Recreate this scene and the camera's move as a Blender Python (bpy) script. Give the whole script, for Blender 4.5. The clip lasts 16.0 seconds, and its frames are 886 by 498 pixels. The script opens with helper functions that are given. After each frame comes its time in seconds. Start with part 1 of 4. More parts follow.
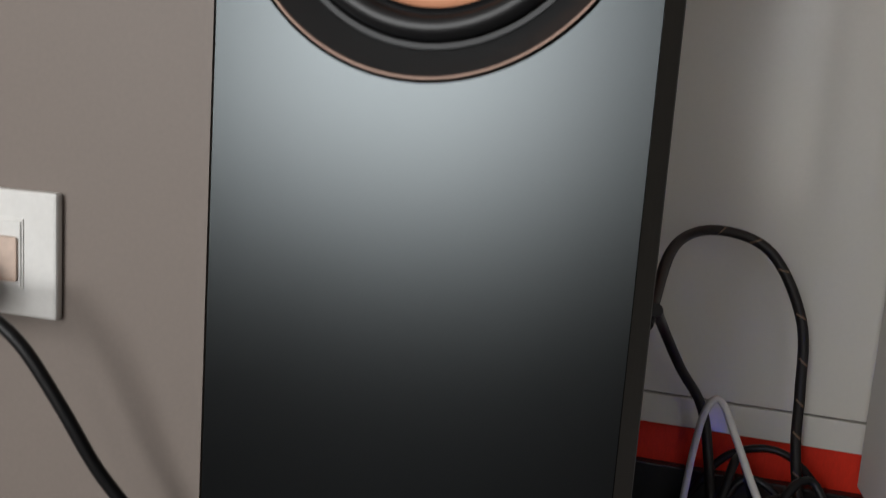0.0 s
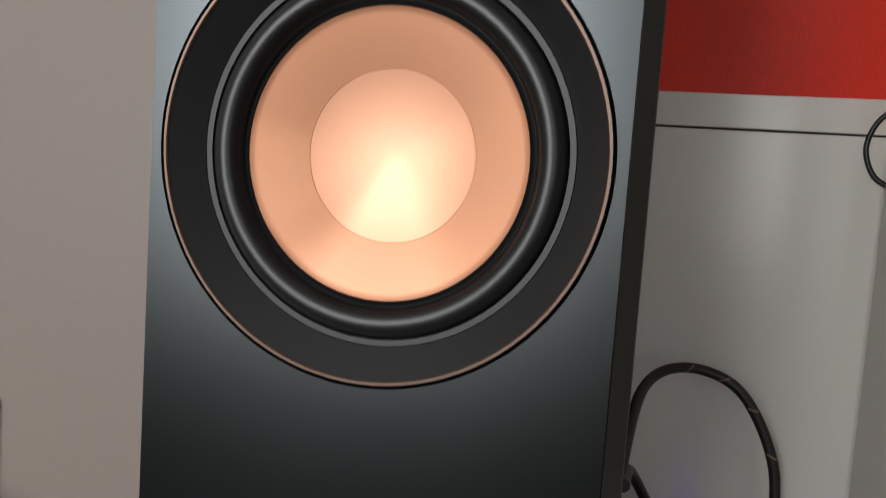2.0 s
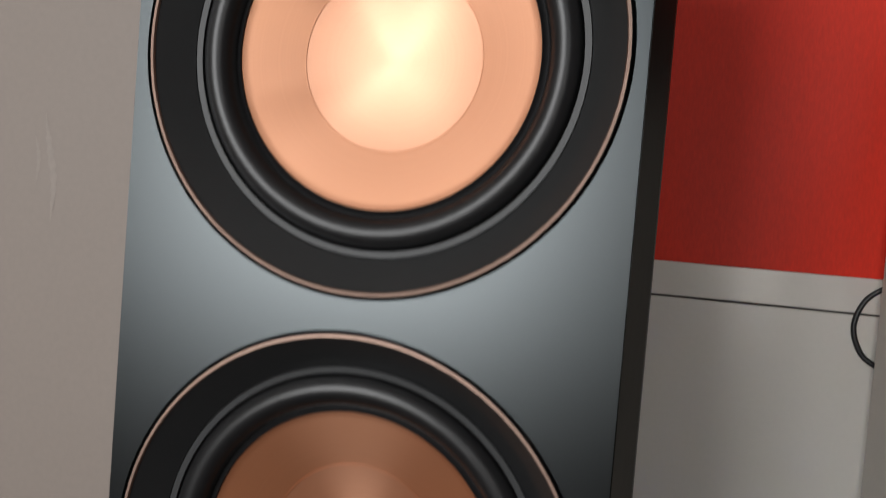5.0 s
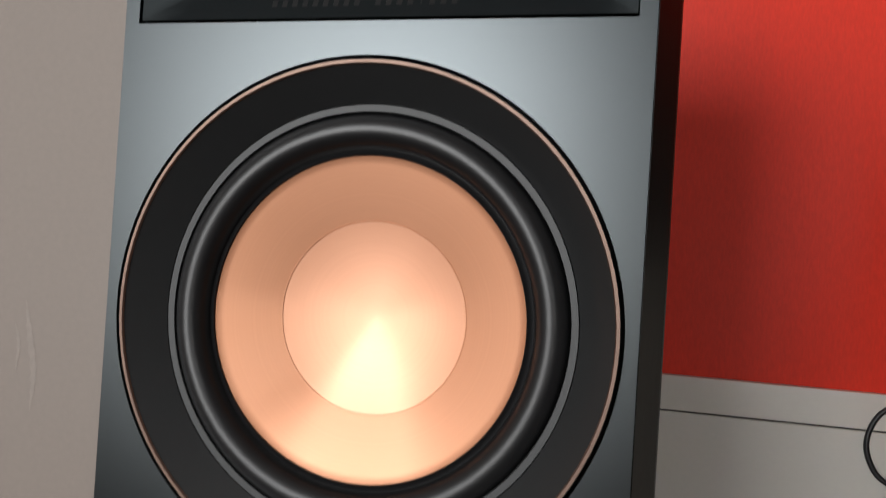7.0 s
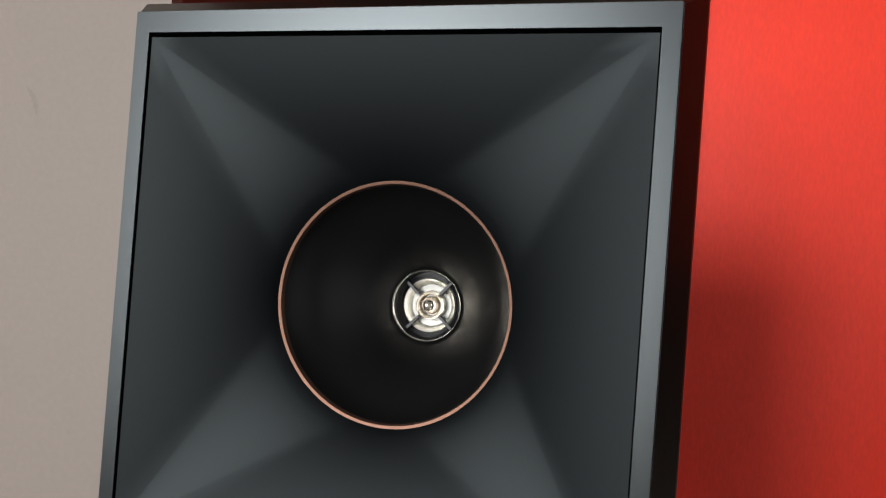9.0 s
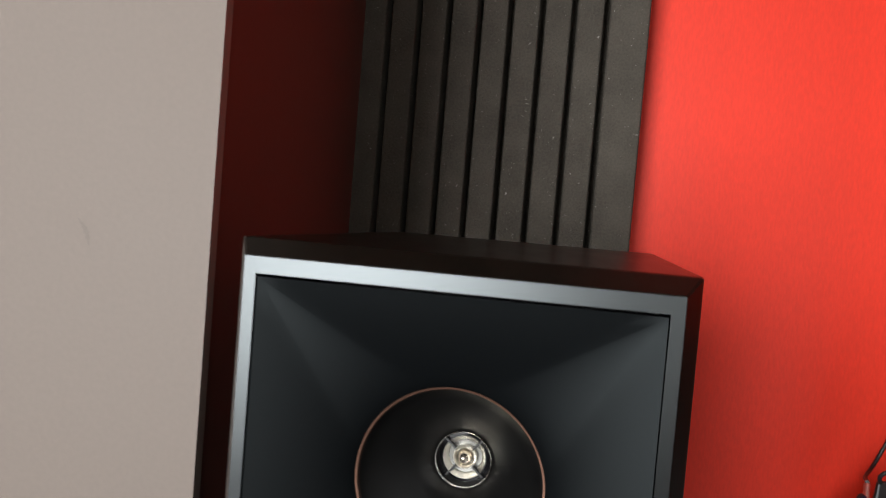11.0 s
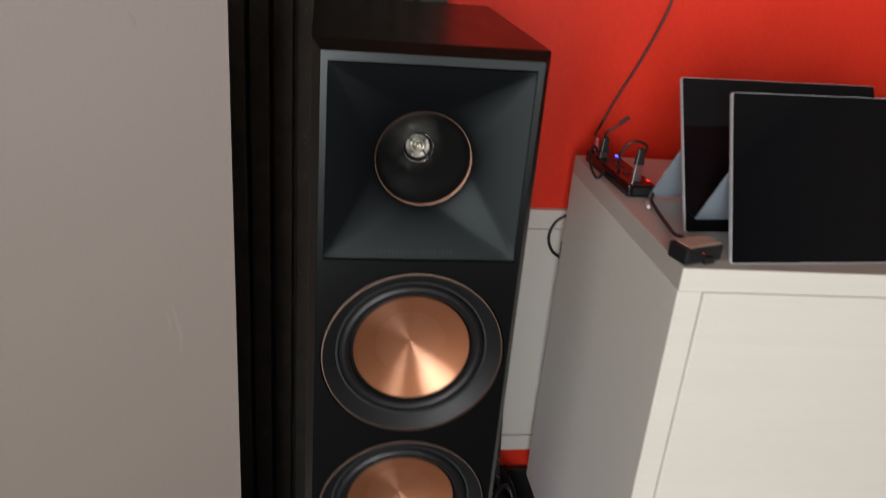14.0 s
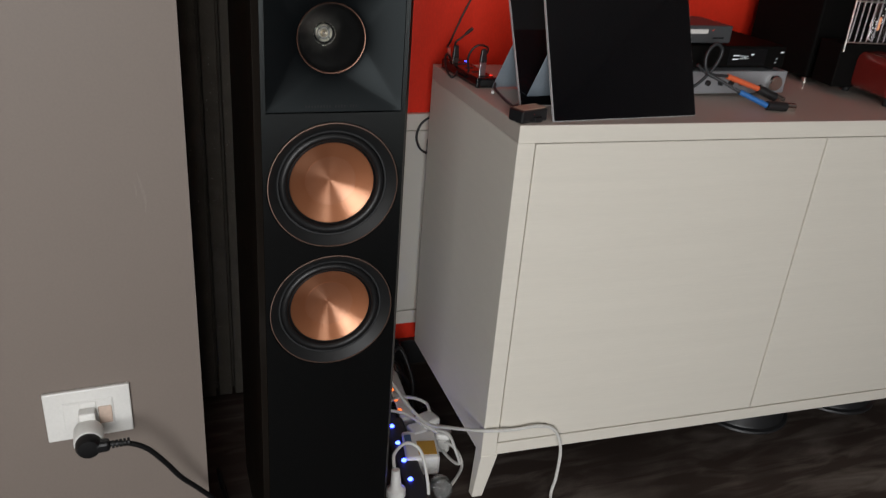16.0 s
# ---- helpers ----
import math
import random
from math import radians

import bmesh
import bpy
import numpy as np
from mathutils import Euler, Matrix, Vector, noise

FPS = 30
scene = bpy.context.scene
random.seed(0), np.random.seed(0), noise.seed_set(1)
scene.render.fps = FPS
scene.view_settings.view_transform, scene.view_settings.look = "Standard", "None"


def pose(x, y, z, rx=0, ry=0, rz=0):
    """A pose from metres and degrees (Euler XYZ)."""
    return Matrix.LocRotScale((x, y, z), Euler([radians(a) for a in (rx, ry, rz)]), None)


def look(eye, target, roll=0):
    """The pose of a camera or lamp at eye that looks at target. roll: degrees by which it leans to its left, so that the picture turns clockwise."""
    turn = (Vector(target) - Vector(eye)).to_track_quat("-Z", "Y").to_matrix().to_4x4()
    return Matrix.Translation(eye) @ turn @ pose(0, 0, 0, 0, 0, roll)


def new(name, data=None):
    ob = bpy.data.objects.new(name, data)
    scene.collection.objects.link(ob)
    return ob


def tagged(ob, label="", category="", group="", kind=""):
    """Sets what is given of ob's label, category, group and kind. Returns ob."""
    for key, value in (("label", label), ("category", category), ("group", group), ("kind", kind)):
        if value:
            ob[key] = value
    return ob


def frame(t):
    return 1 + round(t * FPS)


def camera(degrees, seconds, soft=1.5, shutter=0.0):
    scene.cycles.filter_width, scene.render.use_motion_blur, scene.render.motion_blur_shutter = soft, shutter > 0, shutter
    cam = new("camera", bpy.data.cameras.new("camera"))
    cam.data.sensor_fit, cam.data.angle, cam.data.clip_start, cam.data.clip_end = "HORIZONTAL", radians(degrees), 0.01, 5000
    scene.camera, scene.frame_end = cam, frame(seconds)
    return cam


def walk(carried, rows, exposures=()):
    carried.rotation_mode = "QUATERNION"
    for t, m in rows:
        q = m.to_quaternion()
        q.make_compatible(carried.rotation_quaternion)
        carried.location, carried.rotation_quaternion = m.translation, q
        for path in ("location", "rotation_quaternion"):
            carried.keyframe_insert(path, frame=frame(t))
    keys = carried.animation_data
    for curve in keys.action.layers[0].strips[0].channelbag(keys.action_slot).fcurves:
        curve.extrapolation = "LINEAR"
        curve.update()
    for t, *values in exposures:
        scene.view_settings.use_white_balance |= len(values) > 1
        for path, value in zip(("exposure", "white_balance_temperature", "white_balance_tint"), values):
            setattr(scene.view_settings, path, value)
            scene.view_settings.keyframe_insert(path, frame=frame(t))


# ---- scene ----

# camera and its walk: seconds, x, y, z, pitch, roll, yaw
cam = camera(58.65, 16.0, soft=1.2, shutter=0.5)
PATH = [
    (0.0, 0.1011, -0.3142, 0.4376, -7.91, -4.09, 15.77),
    (0.5, 0.1004, -0.3031, 0.4731, -7.00, -3.85, 15.16),
    (1.0, 0.1009, -0.2959, 0.5001, -6.32, -3.84, 14.65),
    (1.5, 0.0983, -0.2878, 0.5213, -5.83, -3.86, 14.16),
    (2.0, 0.0988, -0.2837, 0.5422, -5.09, -3.94, 14.02),
    (2.5, 0.0989, -0.2808, 0.5616, -4.33, -4.21, 13.94),
    (3.0, 0.0963, -0.2786, 0.5782, -3.65, -4.35, 13.91),
    (3.5, 0.0941, -0.2782, 0.5933, -3.56, -4.36, 13.81),
    (4.0, 0.0965, -0.2762, 0.6126, -3.43, -4.05, 13.81),
    (4.5, 0.0987, -0.2715, 0.6389, -2.87, -3.96, 13.84),
    (5.0, 0.0948, -0.2658, 0.6832, -2.29, -4.60, 13.69),
    (7.5, 0.0927, -0.2364, 0.7908, 1.61, -3.05, 14.57),
    (8.0, 0.0783, -0.2185, 0.8425, 2.20, -2.99, 15.31),
    (8.5, 0.0860, -0.2247, 0.9251, 1.12, -3.59, 15.85),
    (9.0, 0.0959, -0.2396, 0.9489, 0.88, -4.24, 16.09),
    (9.5, 0.0904, -0.2435, 0.9605, 0.15, -4.65, 14.77),
    (10.0, 0.0849, -0.2428, 0.9830, -1.07, -4.96, 13.67),
    (10.2, 0.0822, -0.2530, 0.9955, -0.74, -5.05, 13.13),
    (12.3, 0.0131, -0.4102, 1.1287, -13.63, -5.05, 6.84),
    (12.5, 0.0110, -0.4137, 1.1313, -16.06, -5.49, 5.96),
    (13.0, -0.0358, -0.4682, 1.1342, -19.23, -5.69, -0.59),
    (13.5, -0.1014, -0.5580, 1.1516, -21.47, -4.70, -6.50),
    (14.0, -0.0942, -0.6554, 1.1477, -23.77, -4.65, -7.86),
    (14.5, -0.0762, -0.7664, 1.1262, -26.07, -4.39, -8.80),
    (15.0, -0.0969, -0.8448, 1.1118, -27.36, -4.77, -12.53),
    (15.5, -0.1682, -0.9147, 1.1140, -27.29, -4.82, -16.90),
    (16.0, -0.2169, -0.9795, 1.1253, -25.09, -4.22, -19.27),
]
EXPOSURES = [(0.0, -0.35), (0.5, -0.22), (1.5, -0.08), (3.5, -0.08), (7.5, 0.02), (8.5, 0.25), (10.0, 0.3), (12.5, 0.4), (13.0, 0.3), (13.5, 0.1), (14.0, -0.12), (15.0, -0.47), (16.0, -0.53)]
walk(cam, [(t, pose(x, y, z, 90 + p, r, w)) for t, x, y, z, p, r, w in PATH], EXPOSURES)

# world and window light
world = bpy.data.worlds.new("world")
scene.world = world
world.use_nodes = True
sky = world.node_tree.nodes.new("ShaderNodeTexSky")
sky.sky_type, sky.sun_disc = "NISHITA", False
sky.sun_elevation, sky.sun_rotation = radians(35), radians(150)
world.node_tree.links.new(sky.outputs[0], world.node_tree.nodes["Background"].inputs[0])
world.node_tree.nodes["Background"].inputs[1].default_value = 0.1

# room: extents and the two tall windows in the wall behind the camera
ROOM_W, ROOM_E, ROOM_S, ROOM_N, ROOM_H = -2.7, 2.9, -3.3, 0.645, 2.7
WINDOWS = [(-2.15, -0.32, 0.18, 2.25, 150.0), (0.70, 1.35, 0.18, 2.25, 13.0)]  # x0, x1, z0, z1, watts
for x0, x1, z0, z1, watts in WINDOWS:
    lamp = bpy.data.lights.new("window_light", "AREA")
    lamp.shape, lamp.size, lamp.size_y = "RECTANGLE", x1 - x0 - 0.1, z1 - z0 - 0.1
    lamp.energy, lamp.color = watts, (0.97, 0.97, 0.97)
    lamp_ob = new("window_light", lamp)
    lamp_ob.matrix_world = look(((x0 + x1) / 2, ROOM_S - 0.02, (z0 + z1) / 2), ((x0 + x1) / 2, 0, (z0 + z1) / 2))


# ---- materials ----
def nodes_of(name):
    m = bpy.data.materials.new(name)
    m.use_nodes = True
    return m, m.node_tree, m.node_tree.nodes["Principled BSDF"]


def surface(name, color, rough=0.5, metal=0.0, vary=0.12, scale=6.0, fine=220.0, bump=0.04, stretch=(1, 1, 1), rough_vary=0.08, spec=0.5, coat=0.0):
    """Colour with slow stains and fine grain, and a fine relief."""
    m, tree, p = nodes_of(name)
    link = tree.links.new
    coord = tree.nodes.new("ShaderNodeTexCoord")
    mapping = tree.nodes.new("ShaderNodeMapping")
    mapping.inputs["Scale"].default_value = stretch
    link(coord.outputs["Object"], mapping.inputs[0])
    big, small = tree.nodes.new("ShaderNodeTexNoise"), tree.nodes.new("ShaderNodeTexNoise")
    big.inputs["Scale"].default_value, small.inputs["Scale"].default_value = scale, fine
    big.inputs["Detail"].default_value, small.inputs["Detail"].default_value = 5, 3
    link(mapping.outputs[0], big.inputs["Vector"])
    link(mapping.outputs[0], small.inputs["Vector"])
    mix = tree.nodes.new("ShaderNodeMath")
    mix.operation = "MULTIPLY_ADD"
    link(small.outputs["Fac"], mix.inputs[0])
    mix.inputs[1].default_value = 0.5
    half = tree.nodes.new("ShaderNodeMath")
    half.operation = "MULTIPLY"
    link(big.outputs["Fac"], half.inputs[0])
    half.inputs[1].default_value = 0.5
    link(half.outputs[0], mix.inputs[2])
    ramp = tree.nodes.new("ShaderNodeMapRange")
    ramp.inputs["From Min"].default_value, ramp.inputs["From Max"].default_value = 0.3, 0.7
    ramp.inputs["To Min"].default_value, ramp.inputs["To Max"].default_value = 1 - vary, 1 + vary
    link(mix.outputs[0], ramp.inputs["Value"])
    tint = tree.nodes.new("ShaderNodeVectorMath")
    tint.operation = "SCALE"
    tint.inputs[0].default_value = color
    link(ramp.outputs[0], tint.inputs["Scale"])
    link(tint.outputs[0], p.inputs["Base Color"])
    rr = tree.nodes.new("ShaderNodeMapRange")
    rr.inputs["To Min"].default_value, rr.inputs["To Max"].default_value = max(rough - rough_vary, 0.02), min(rough + rough_vary, 1)
    link(big.outputs["Fac"], rr.inputs["Value"])
    link(rr.outputs[0], p.inputs["Roughness"])
    p.inputs["Metallic"].default_value = metal
    p.inputs["Specular IOR Level"].default_value = spec
    p.inputs["Coat Weight"].default_value = coat
    if bump:
        b = tree.nodes.new("ShaderNodeBump")
        b.inputs["Strength"].default_value, b.inputs["Distance"].default_value = bump, 0.002
        link(small.outputs["Fac"], b.inputs["Height"])
        link(b.outputs[0], p.inputs["Normal"])
    return m


def satin_paint(name, color, tint, gloss, rough, bump=0.0):
    """Dark satin finish with a soft sheen that falls off fast, fine specks and faint cloudy unevenness."""
    m, tree, p = nodes_of(name)
    link = tree.links.new
    coord = tree.nodes.new("ShaderNodeTexCoord")
    cloud, grain = tree.nodes.new("ShaderNodeTexNoise"), tree.nodes.new("ShaderNodeTexNoise")
    cloud.inputs["Scale"].default_value, grain.inputs["Scale"].default_value = 9.0, 800.0
    for n in (cloud, grain):
        link(coord.outputs["Object"], n.inputs["Vector"])
    uneven = tree.nodes.new("ShaderNodeMapRange")
    uneven.inputs["To Min"].default_value, uneven.inputs["To Max"].default_value = rough - 0.012, rough + 0.012
    link(cloud.outputs["Fac"], uneven.inputs["Value"])
    matt, sheen, mix = (tree.nodes.new("ShaderNode" + k) for k in ("BsdfDiffuse", "BsdfAnisotropic", "MixShader"))
    shade = tree.nodes.new("ShaderNodeMapRange")
    shade.inputs["To Min"].default_value, shade.inputs["To Max"].default_value = 0.8, 1.2
    link(grain.outputs["Fac"], shade.inputs["Value"])
    scaled = tree.nodes.new("ShaderNodeVectorMath")
    scaled.operation, scaled.inputs[0].default_value = "SCALE", color
    link(shade.outputs[0], scaled.inputs["Scale"])
    link(scaled.outputs[0], matt.inputs["Color"])
    sheen.distribution = "BECKMANN"
    sheen.inputs["Color"].default_value = (*tint, 1)
    link(uneven.outputs[0], sheen.inputs["Roughness"])
    mix.inputs[0].default_value = gloss
    if bump:
        b = tree.nodes.new("ShaderNodeBump")
        b.inputs["Strength"].default_value, b.inputs["Distance"].default_value = bump, 0.002
        link(grain.outputs["Fac"], b.inputs["Height"])
        link(b.outputs[0], sheen.inputs["Normal"])
    link(matt.outputs[0], mix.inputs[1])
    link(sheen.outputs[0], mix.inputs[2])
    link(mix.outputs[0], tree.nodes["Material Output"].inputs["Surface"])
    tree.nodes.remove(p)
    return m


def glow(name, color, strength):
    m, tree, p = nodes_of(name)
    p.inputs["Base Color"].default_value = (*color, 1)
    p.inputs["Emission Color"].default_value = (*color, 1)
    p.inputs["Emission Strength"].default_value = strength
    return m


def clear(name, color=(1, 1, 1), rough=0.03):
    m, tree, p = nodes_of(name)
    p.inputs["Base Color"].default_value = (*color, 1)
    p.inputs["Transmission Weight"].default_value = 1.0
    p.inputs["Roughness"].default_value = rough
    return m


def spun_copper(name, color, ground, rough, dull):
    """Copper turned on a lathe: fine rings round the axis, with drawn-out highlights."""
    m, tree, p = nodes_of(name)
    link = tree.links.new
    coord = tree.nodes.new("ShaderNodeTexCoord")
    length = tree.nodes.new("ShaderNodeVectorMath")
    length.operation = "LENGTH"
    link(coord.outputs["Object"], length.inputs[0])
    rings = tree.nodes.new("ShaderNodeTexNoise")
    rings.noise_dimensions = "1D"
    rings.inputs["Scale"].default_value, rings.inputs["Detail"].default_value = 1500.0, 3
    link(length.outputs["Value"], rings.inputs["W"])
    shade = tree.nodes.new("ShaderNodeMapRange")
    shade.inputs["To Min"].default_value, shade.inputs["To Max"].default_value = 0.96, 1.03
    link(rings.outputs["Fac"], shade.inputs["Value"])
    tint = tree.nodes.new("ShaderNodeVectorMath")
    tint.operation = "SCALE"
    tint.inputs[0].default_value = color
    link(shade.outputs[0], tint.inputs["Scale"])
    link(tint.outputs[0], p.inputs["Base Color"])
    tangent = tree.nodes.new("ShaderNodeTangent")
    tangent.direction_type, tangent.axis = "RADIAL", "Z"
    link(tangent.outputs[0], p.inputs["Tangent"])
    p.inputs["Metallic"].default_value = 1.0
    p.inputs["Roughness"].default_value = rough
    p.inputs["Anisotropic"].default_value = 0.96
    p.inputs["Anisotropic Rotation"].default_value = 0.25
    soft = tree.nodes.new("ShaderNodeBsdfPrincipled")
    soft.inputs["Metallic"].default_value, soft.inputs["Roughness"].default_value = 0.92, 0.66
    deep = tree.nodes.new("ShaderNodeVectorMath")
    deep.operation, deep.inputs[0].default_value = "SCALE", ground
    link(shade.outputs[0], deep.inputs["Scale"])
    link(deep.outputs[0], soft.inputs["Base Color"])
    both = tree.nodes.new("ShaderNodeMixShader")
    both.inputs[0].default_value = dull
    link(p.outputs[0], both.inputs[1])
    link(soft.outputs[0], both.inputs[2])
    link(both.outputs[0], tree.nodes["Material Output"].inputs["Surface"])
    return m


def streaky_floor(name):
    """Dark brown seamless floor: smoky pale streaks drawn out across it, cloudy stains and a soft sheen."""
    m, tree, p = nodes_of(name)
    link = tree.links.new
    coord = tree.nodes.new("ShaderNodeTexCoord")
    def noise(scale, detail, stretch, turn, warp):
        mapping = tree.nodes.new("ShaderNodeMapping")
        mapping.inputs["Rotation"].default_value[2] = radians(turn)
        mapping.inputs["Scale"].default_value = stretch
        link(coord.outputs["Object"], mapping.inputs[0])
        n = tree.nodes.new("ShaderNodeTexNoise")
        n.inputs["Scale"].default_value, n.inputs["Detail"].default_value, n.inputs["Distortion"].default_value = scale, detail, warp
        link(mapping.outputs[0], n.inputs["Vector"])
        return n.outputs["Fac"]
    streak, cloud, grain = noise(5.0, 6, (0.9, 4.5, 1), -35, 0.9), noise(3.0, 4, (1, 1, 1), 0, 0.4), noise(260.0, 2, (1, 1, 1), 0, 0)
    def ramp(socket, a, b, lo, hi):
        r = tree.nodes.new("ShaderNodeMapRange")
        for k, v in (("From Min", a), ("From Max", b), ("To Min", lo), ("To Max", hi)):
            r.inputs[k].default_value = v
        link(socket, r.inputs["Value"])
        return r.outputs[0]
    def times(x, y):
        n = tree.nodes.new("ShaderNodeMath")
        n.operation = "MULTIPLY"
        link(x, n.inputs[0])
        link(y, n.inputs[1])
        return n.outputs[0]
    pale = times(ramp(streak, 0.46, 0.74, 0, 1), ramp(cloud, 0.35, 0.65, 0.25, 1))
    mix = tree.nodes.new("ShaderNodeMix")
    mix.data_type = "RGBA"
    mix.inputs["A"].default_value, mix.inputs["B"].default_value = (0.040, 0.029, 0.024, 1), (0.150, 0.128, 0.112, 1)
    link(pale, mix.inputs["Factor"])
    shade = tree.nodes.new("ShaderNodeVectorMath")
    shade.operation = "SCALE"
    link(mix.outputs["Result"], shade.inputs[0])
    link(times(ramp(cloud, 0.3, 0.7, 0.75, 1.25), ramp(grain, 0.3, 0.7, 0.93, 1.07)), shade.inputs["Scale"])
    link(shade.outputs[0], p.inputs["Base Color"])
    link(ramp(cloud, 0.3, 0.7, 0.58, 0.74), p.inputs["Roughness"])
    p.inputs["Specular IOR Level"].default_value = 0.12
    b = tree.nodes.new("ShaderNodeBump")
    b.inputs["Strength"].default_value, b.inputs["Distance"].default_value = 0.04, 0.002
    link(grain, b.inputs["Height"])
    link(b.outputs[0], p.inputs["Normal"])
    return m


M_GREY = surface("grey_wall_paint", (0.195, 0.160, 0.137), 0.6, vary=0.05, scale=3, fine=260, bump=0.03)
M_RED = surface("red_wall_paint", (0.80, 0.036, 0.014), 0.5, spec=0.3, vary=0.11, scale=4, fine=240, bump=0.03, stretch=(2.0, 2.0, 0.5))
M_MAROON = surface("dark_maroon_wall", (0.115, 0.036, 0.027), 0.55, spec=0.3, vary=0.07, scale=3, fine=240, bump=0.03)
M_SCUFF = surface("pale_scuff", (0.216, 0.180, 0.156), 0.6, vary=0.1)
M_SMUDGE = surface("dark_smudge", (0.172, 0.142, 0.122), 0.6, vary=0.1)
# walls out of view: assumed grey, kept dark to limit bounced light
M_UNSEEN = surface("unseen_wall_grey", (0.16, 0.145, 0.13), 0.7, vary=0.05, scale=2)
M_CEIL = surface("ceiling_paint", (0.45, 0.44, 0.42), 0.8, vary=0.03, scale=2)
M_PANEL = surface("white_panel_lacquer", (0.74, 0.715, 0.65), 0.20, spec=1.0, vary=0.02, scale=9, fine=180, bump=0.02, rough_vary=0.06)
M_FLOOR = streaky_floor("dark_stained_floor")
M_BAFFLE = satin_paint("satin_black_baffle", (0.0022, 0.0024, 0.0026), (0.87, 0.965, 1.0), 0.060, 0.32)
M_EBONY = surface("ebony_vinyl", (0.006, 0.0045, 0.0033), 0.30, spec=0.11, vary=0.35, scale=14, fine=120, bump=0.015, stretch=(6.0, 1.0, 1.0), rough_vary=0.05)
M_HORN = satin_paint("matt_grey_horn", (0.0044, 0.0053, 0.0060), (0.85, 0.97, 1.0), 0.0185, 0.52, 0.006)
M_THROAT = surface("black_throat", (0.004, 0.004, 0.004), 0.32, vary=0.1, bump=0.0)
M_MARK = surface("dull_black_mark", (0.0055, 0.0058, 0.006), 0.5, spec=0.34, vary=0.1, bump=0.0)
M_COPPER = spun_copper("spun_copper_cone", (0.54, 0.295, 0.190), (0.46, 0.188, 0.090), 0.29, 0.58)
M_CAP = spun_copper("spun_copper_cap", (0.54, 0.302, 0.202), (0.46, 0.198, 0.104), 0.28, 0.57)
M_RING = surface("copper_trim", (0.26, 0.145, 0.105), 0.5, metal=1.0, vary=0.08)
M_LINE = surface("grey_copper_line", (0.225, 0.155, 0.126), 0.52, metal=1.0, vary=0.08)
M_TRIM = surface("black_trim_plastic", (0.010, 0.0105, 0.011), 0.38, vary=0.1, bump=0.02)
M_RIM = surface("grey_basket_rim", (0.022, 0.023, 0.024), 0.45, spec=0.3, vary=0.1, bump=0.0)
M_RUBBER = surface("black_rubber", (0.008, 0.008, 0.0085), 0.36, spec=0.35, vary=0.15, bump=0.03)
M_CHROME = surface("polished_metal", (0.78, 0.77, 0.74), 0.12, metal=1.0, vary=0.04, bump=0.0)
M_BRASS = surface("pale_brass", (0.66, 0.60, 0.52), 0.22, metal=1.0, vary=0.03, bump=0.0)
M_SATIN = surface("satin_metal", (0.80, 0.78, 0.73), 0.34, metal=1.0, vary=0.03, bump=0.0)
M_FOAM = surface("charcoal_foam", (0.072, 0.064, 0.053), 0.95, vary=0.3, scale=30, fine=420, bump=0.6, spec=0.2)
def add_specks(m, color, scale=160.0):
    """Sparse pale fibres on a dark surface."""
    tree = m.node_tree
    p = tree.nodes["Principled BSDF"]
    old = p.inputs["Base Color"].links[0].from_socket
    coord = tree.nodes.new("ShaderNodeTexCoord")
    cells = tree.nodes.new("ShaderNodeTexVoronoi")
    cells.inputs["Scale"].default_value = scale
    waver = tree.nodes.new("ShaderNodeTexNoise")
    waver.inputs["Scale"].default_value = 90.0
    tree.links.new(coord.outputs["Object"], waver.inputs["Vector"])
    bend = tree.nodes.new("ShaderNodeVectorMath")
    bend.operation, bend.inputs[1].default_value = "MULTIPLY_ADD", (0.03, 0.03, 0.03)
    tree.links.new(waver.outputs["Color"], bend.inputs[0])
    tree.links.new(coord.outputs["Object"], bend.inputs[2])
    tree.links.new(bend.outputs[0], cells.inputs["Vector"])
    near = tree.nodes.new("ShaderNodeMath")
    near.operation, near.inputs[1].default_value = "LESS_THAN", 0.17
    tree.links.new(cells.outputs["Distance"], near.inputs[0])
    pick = tree.nodes.new("ShaderNodeSeparateColor")
    tree.links.new(cells.outputs["Color"], pick.inputs[0])
    rare = tree.nodes.new("ShaderNodeMath")
    rare.operation, rare.inputs[1].default_value = "GREATER_THAN", 0.90
    tree.links.new(pick.outputs[0], rare.inputs[0])
    mask = tree.nodes.new("ShaderNodeMath")
    mask.operation = "MULTIPLY"
    tree.links.new(near.outputs[0], mask.inputs[0])
    tree.links.new(rare.outputs[0], mask.inputs[1])
    mix = tree.nodes.new("ShaderNodeMix")
    mix.data_type = "RGBA"
    tree.links.new(mask.outputs[0], mix.inputs["Factor"])
    tree.links.new(old, mix.inputs["A"])
    mix.inputs["B"].default_value = (*color, 1)
    tree.links.new(mix.outputs["Result"], p.inputs["Base Color"])


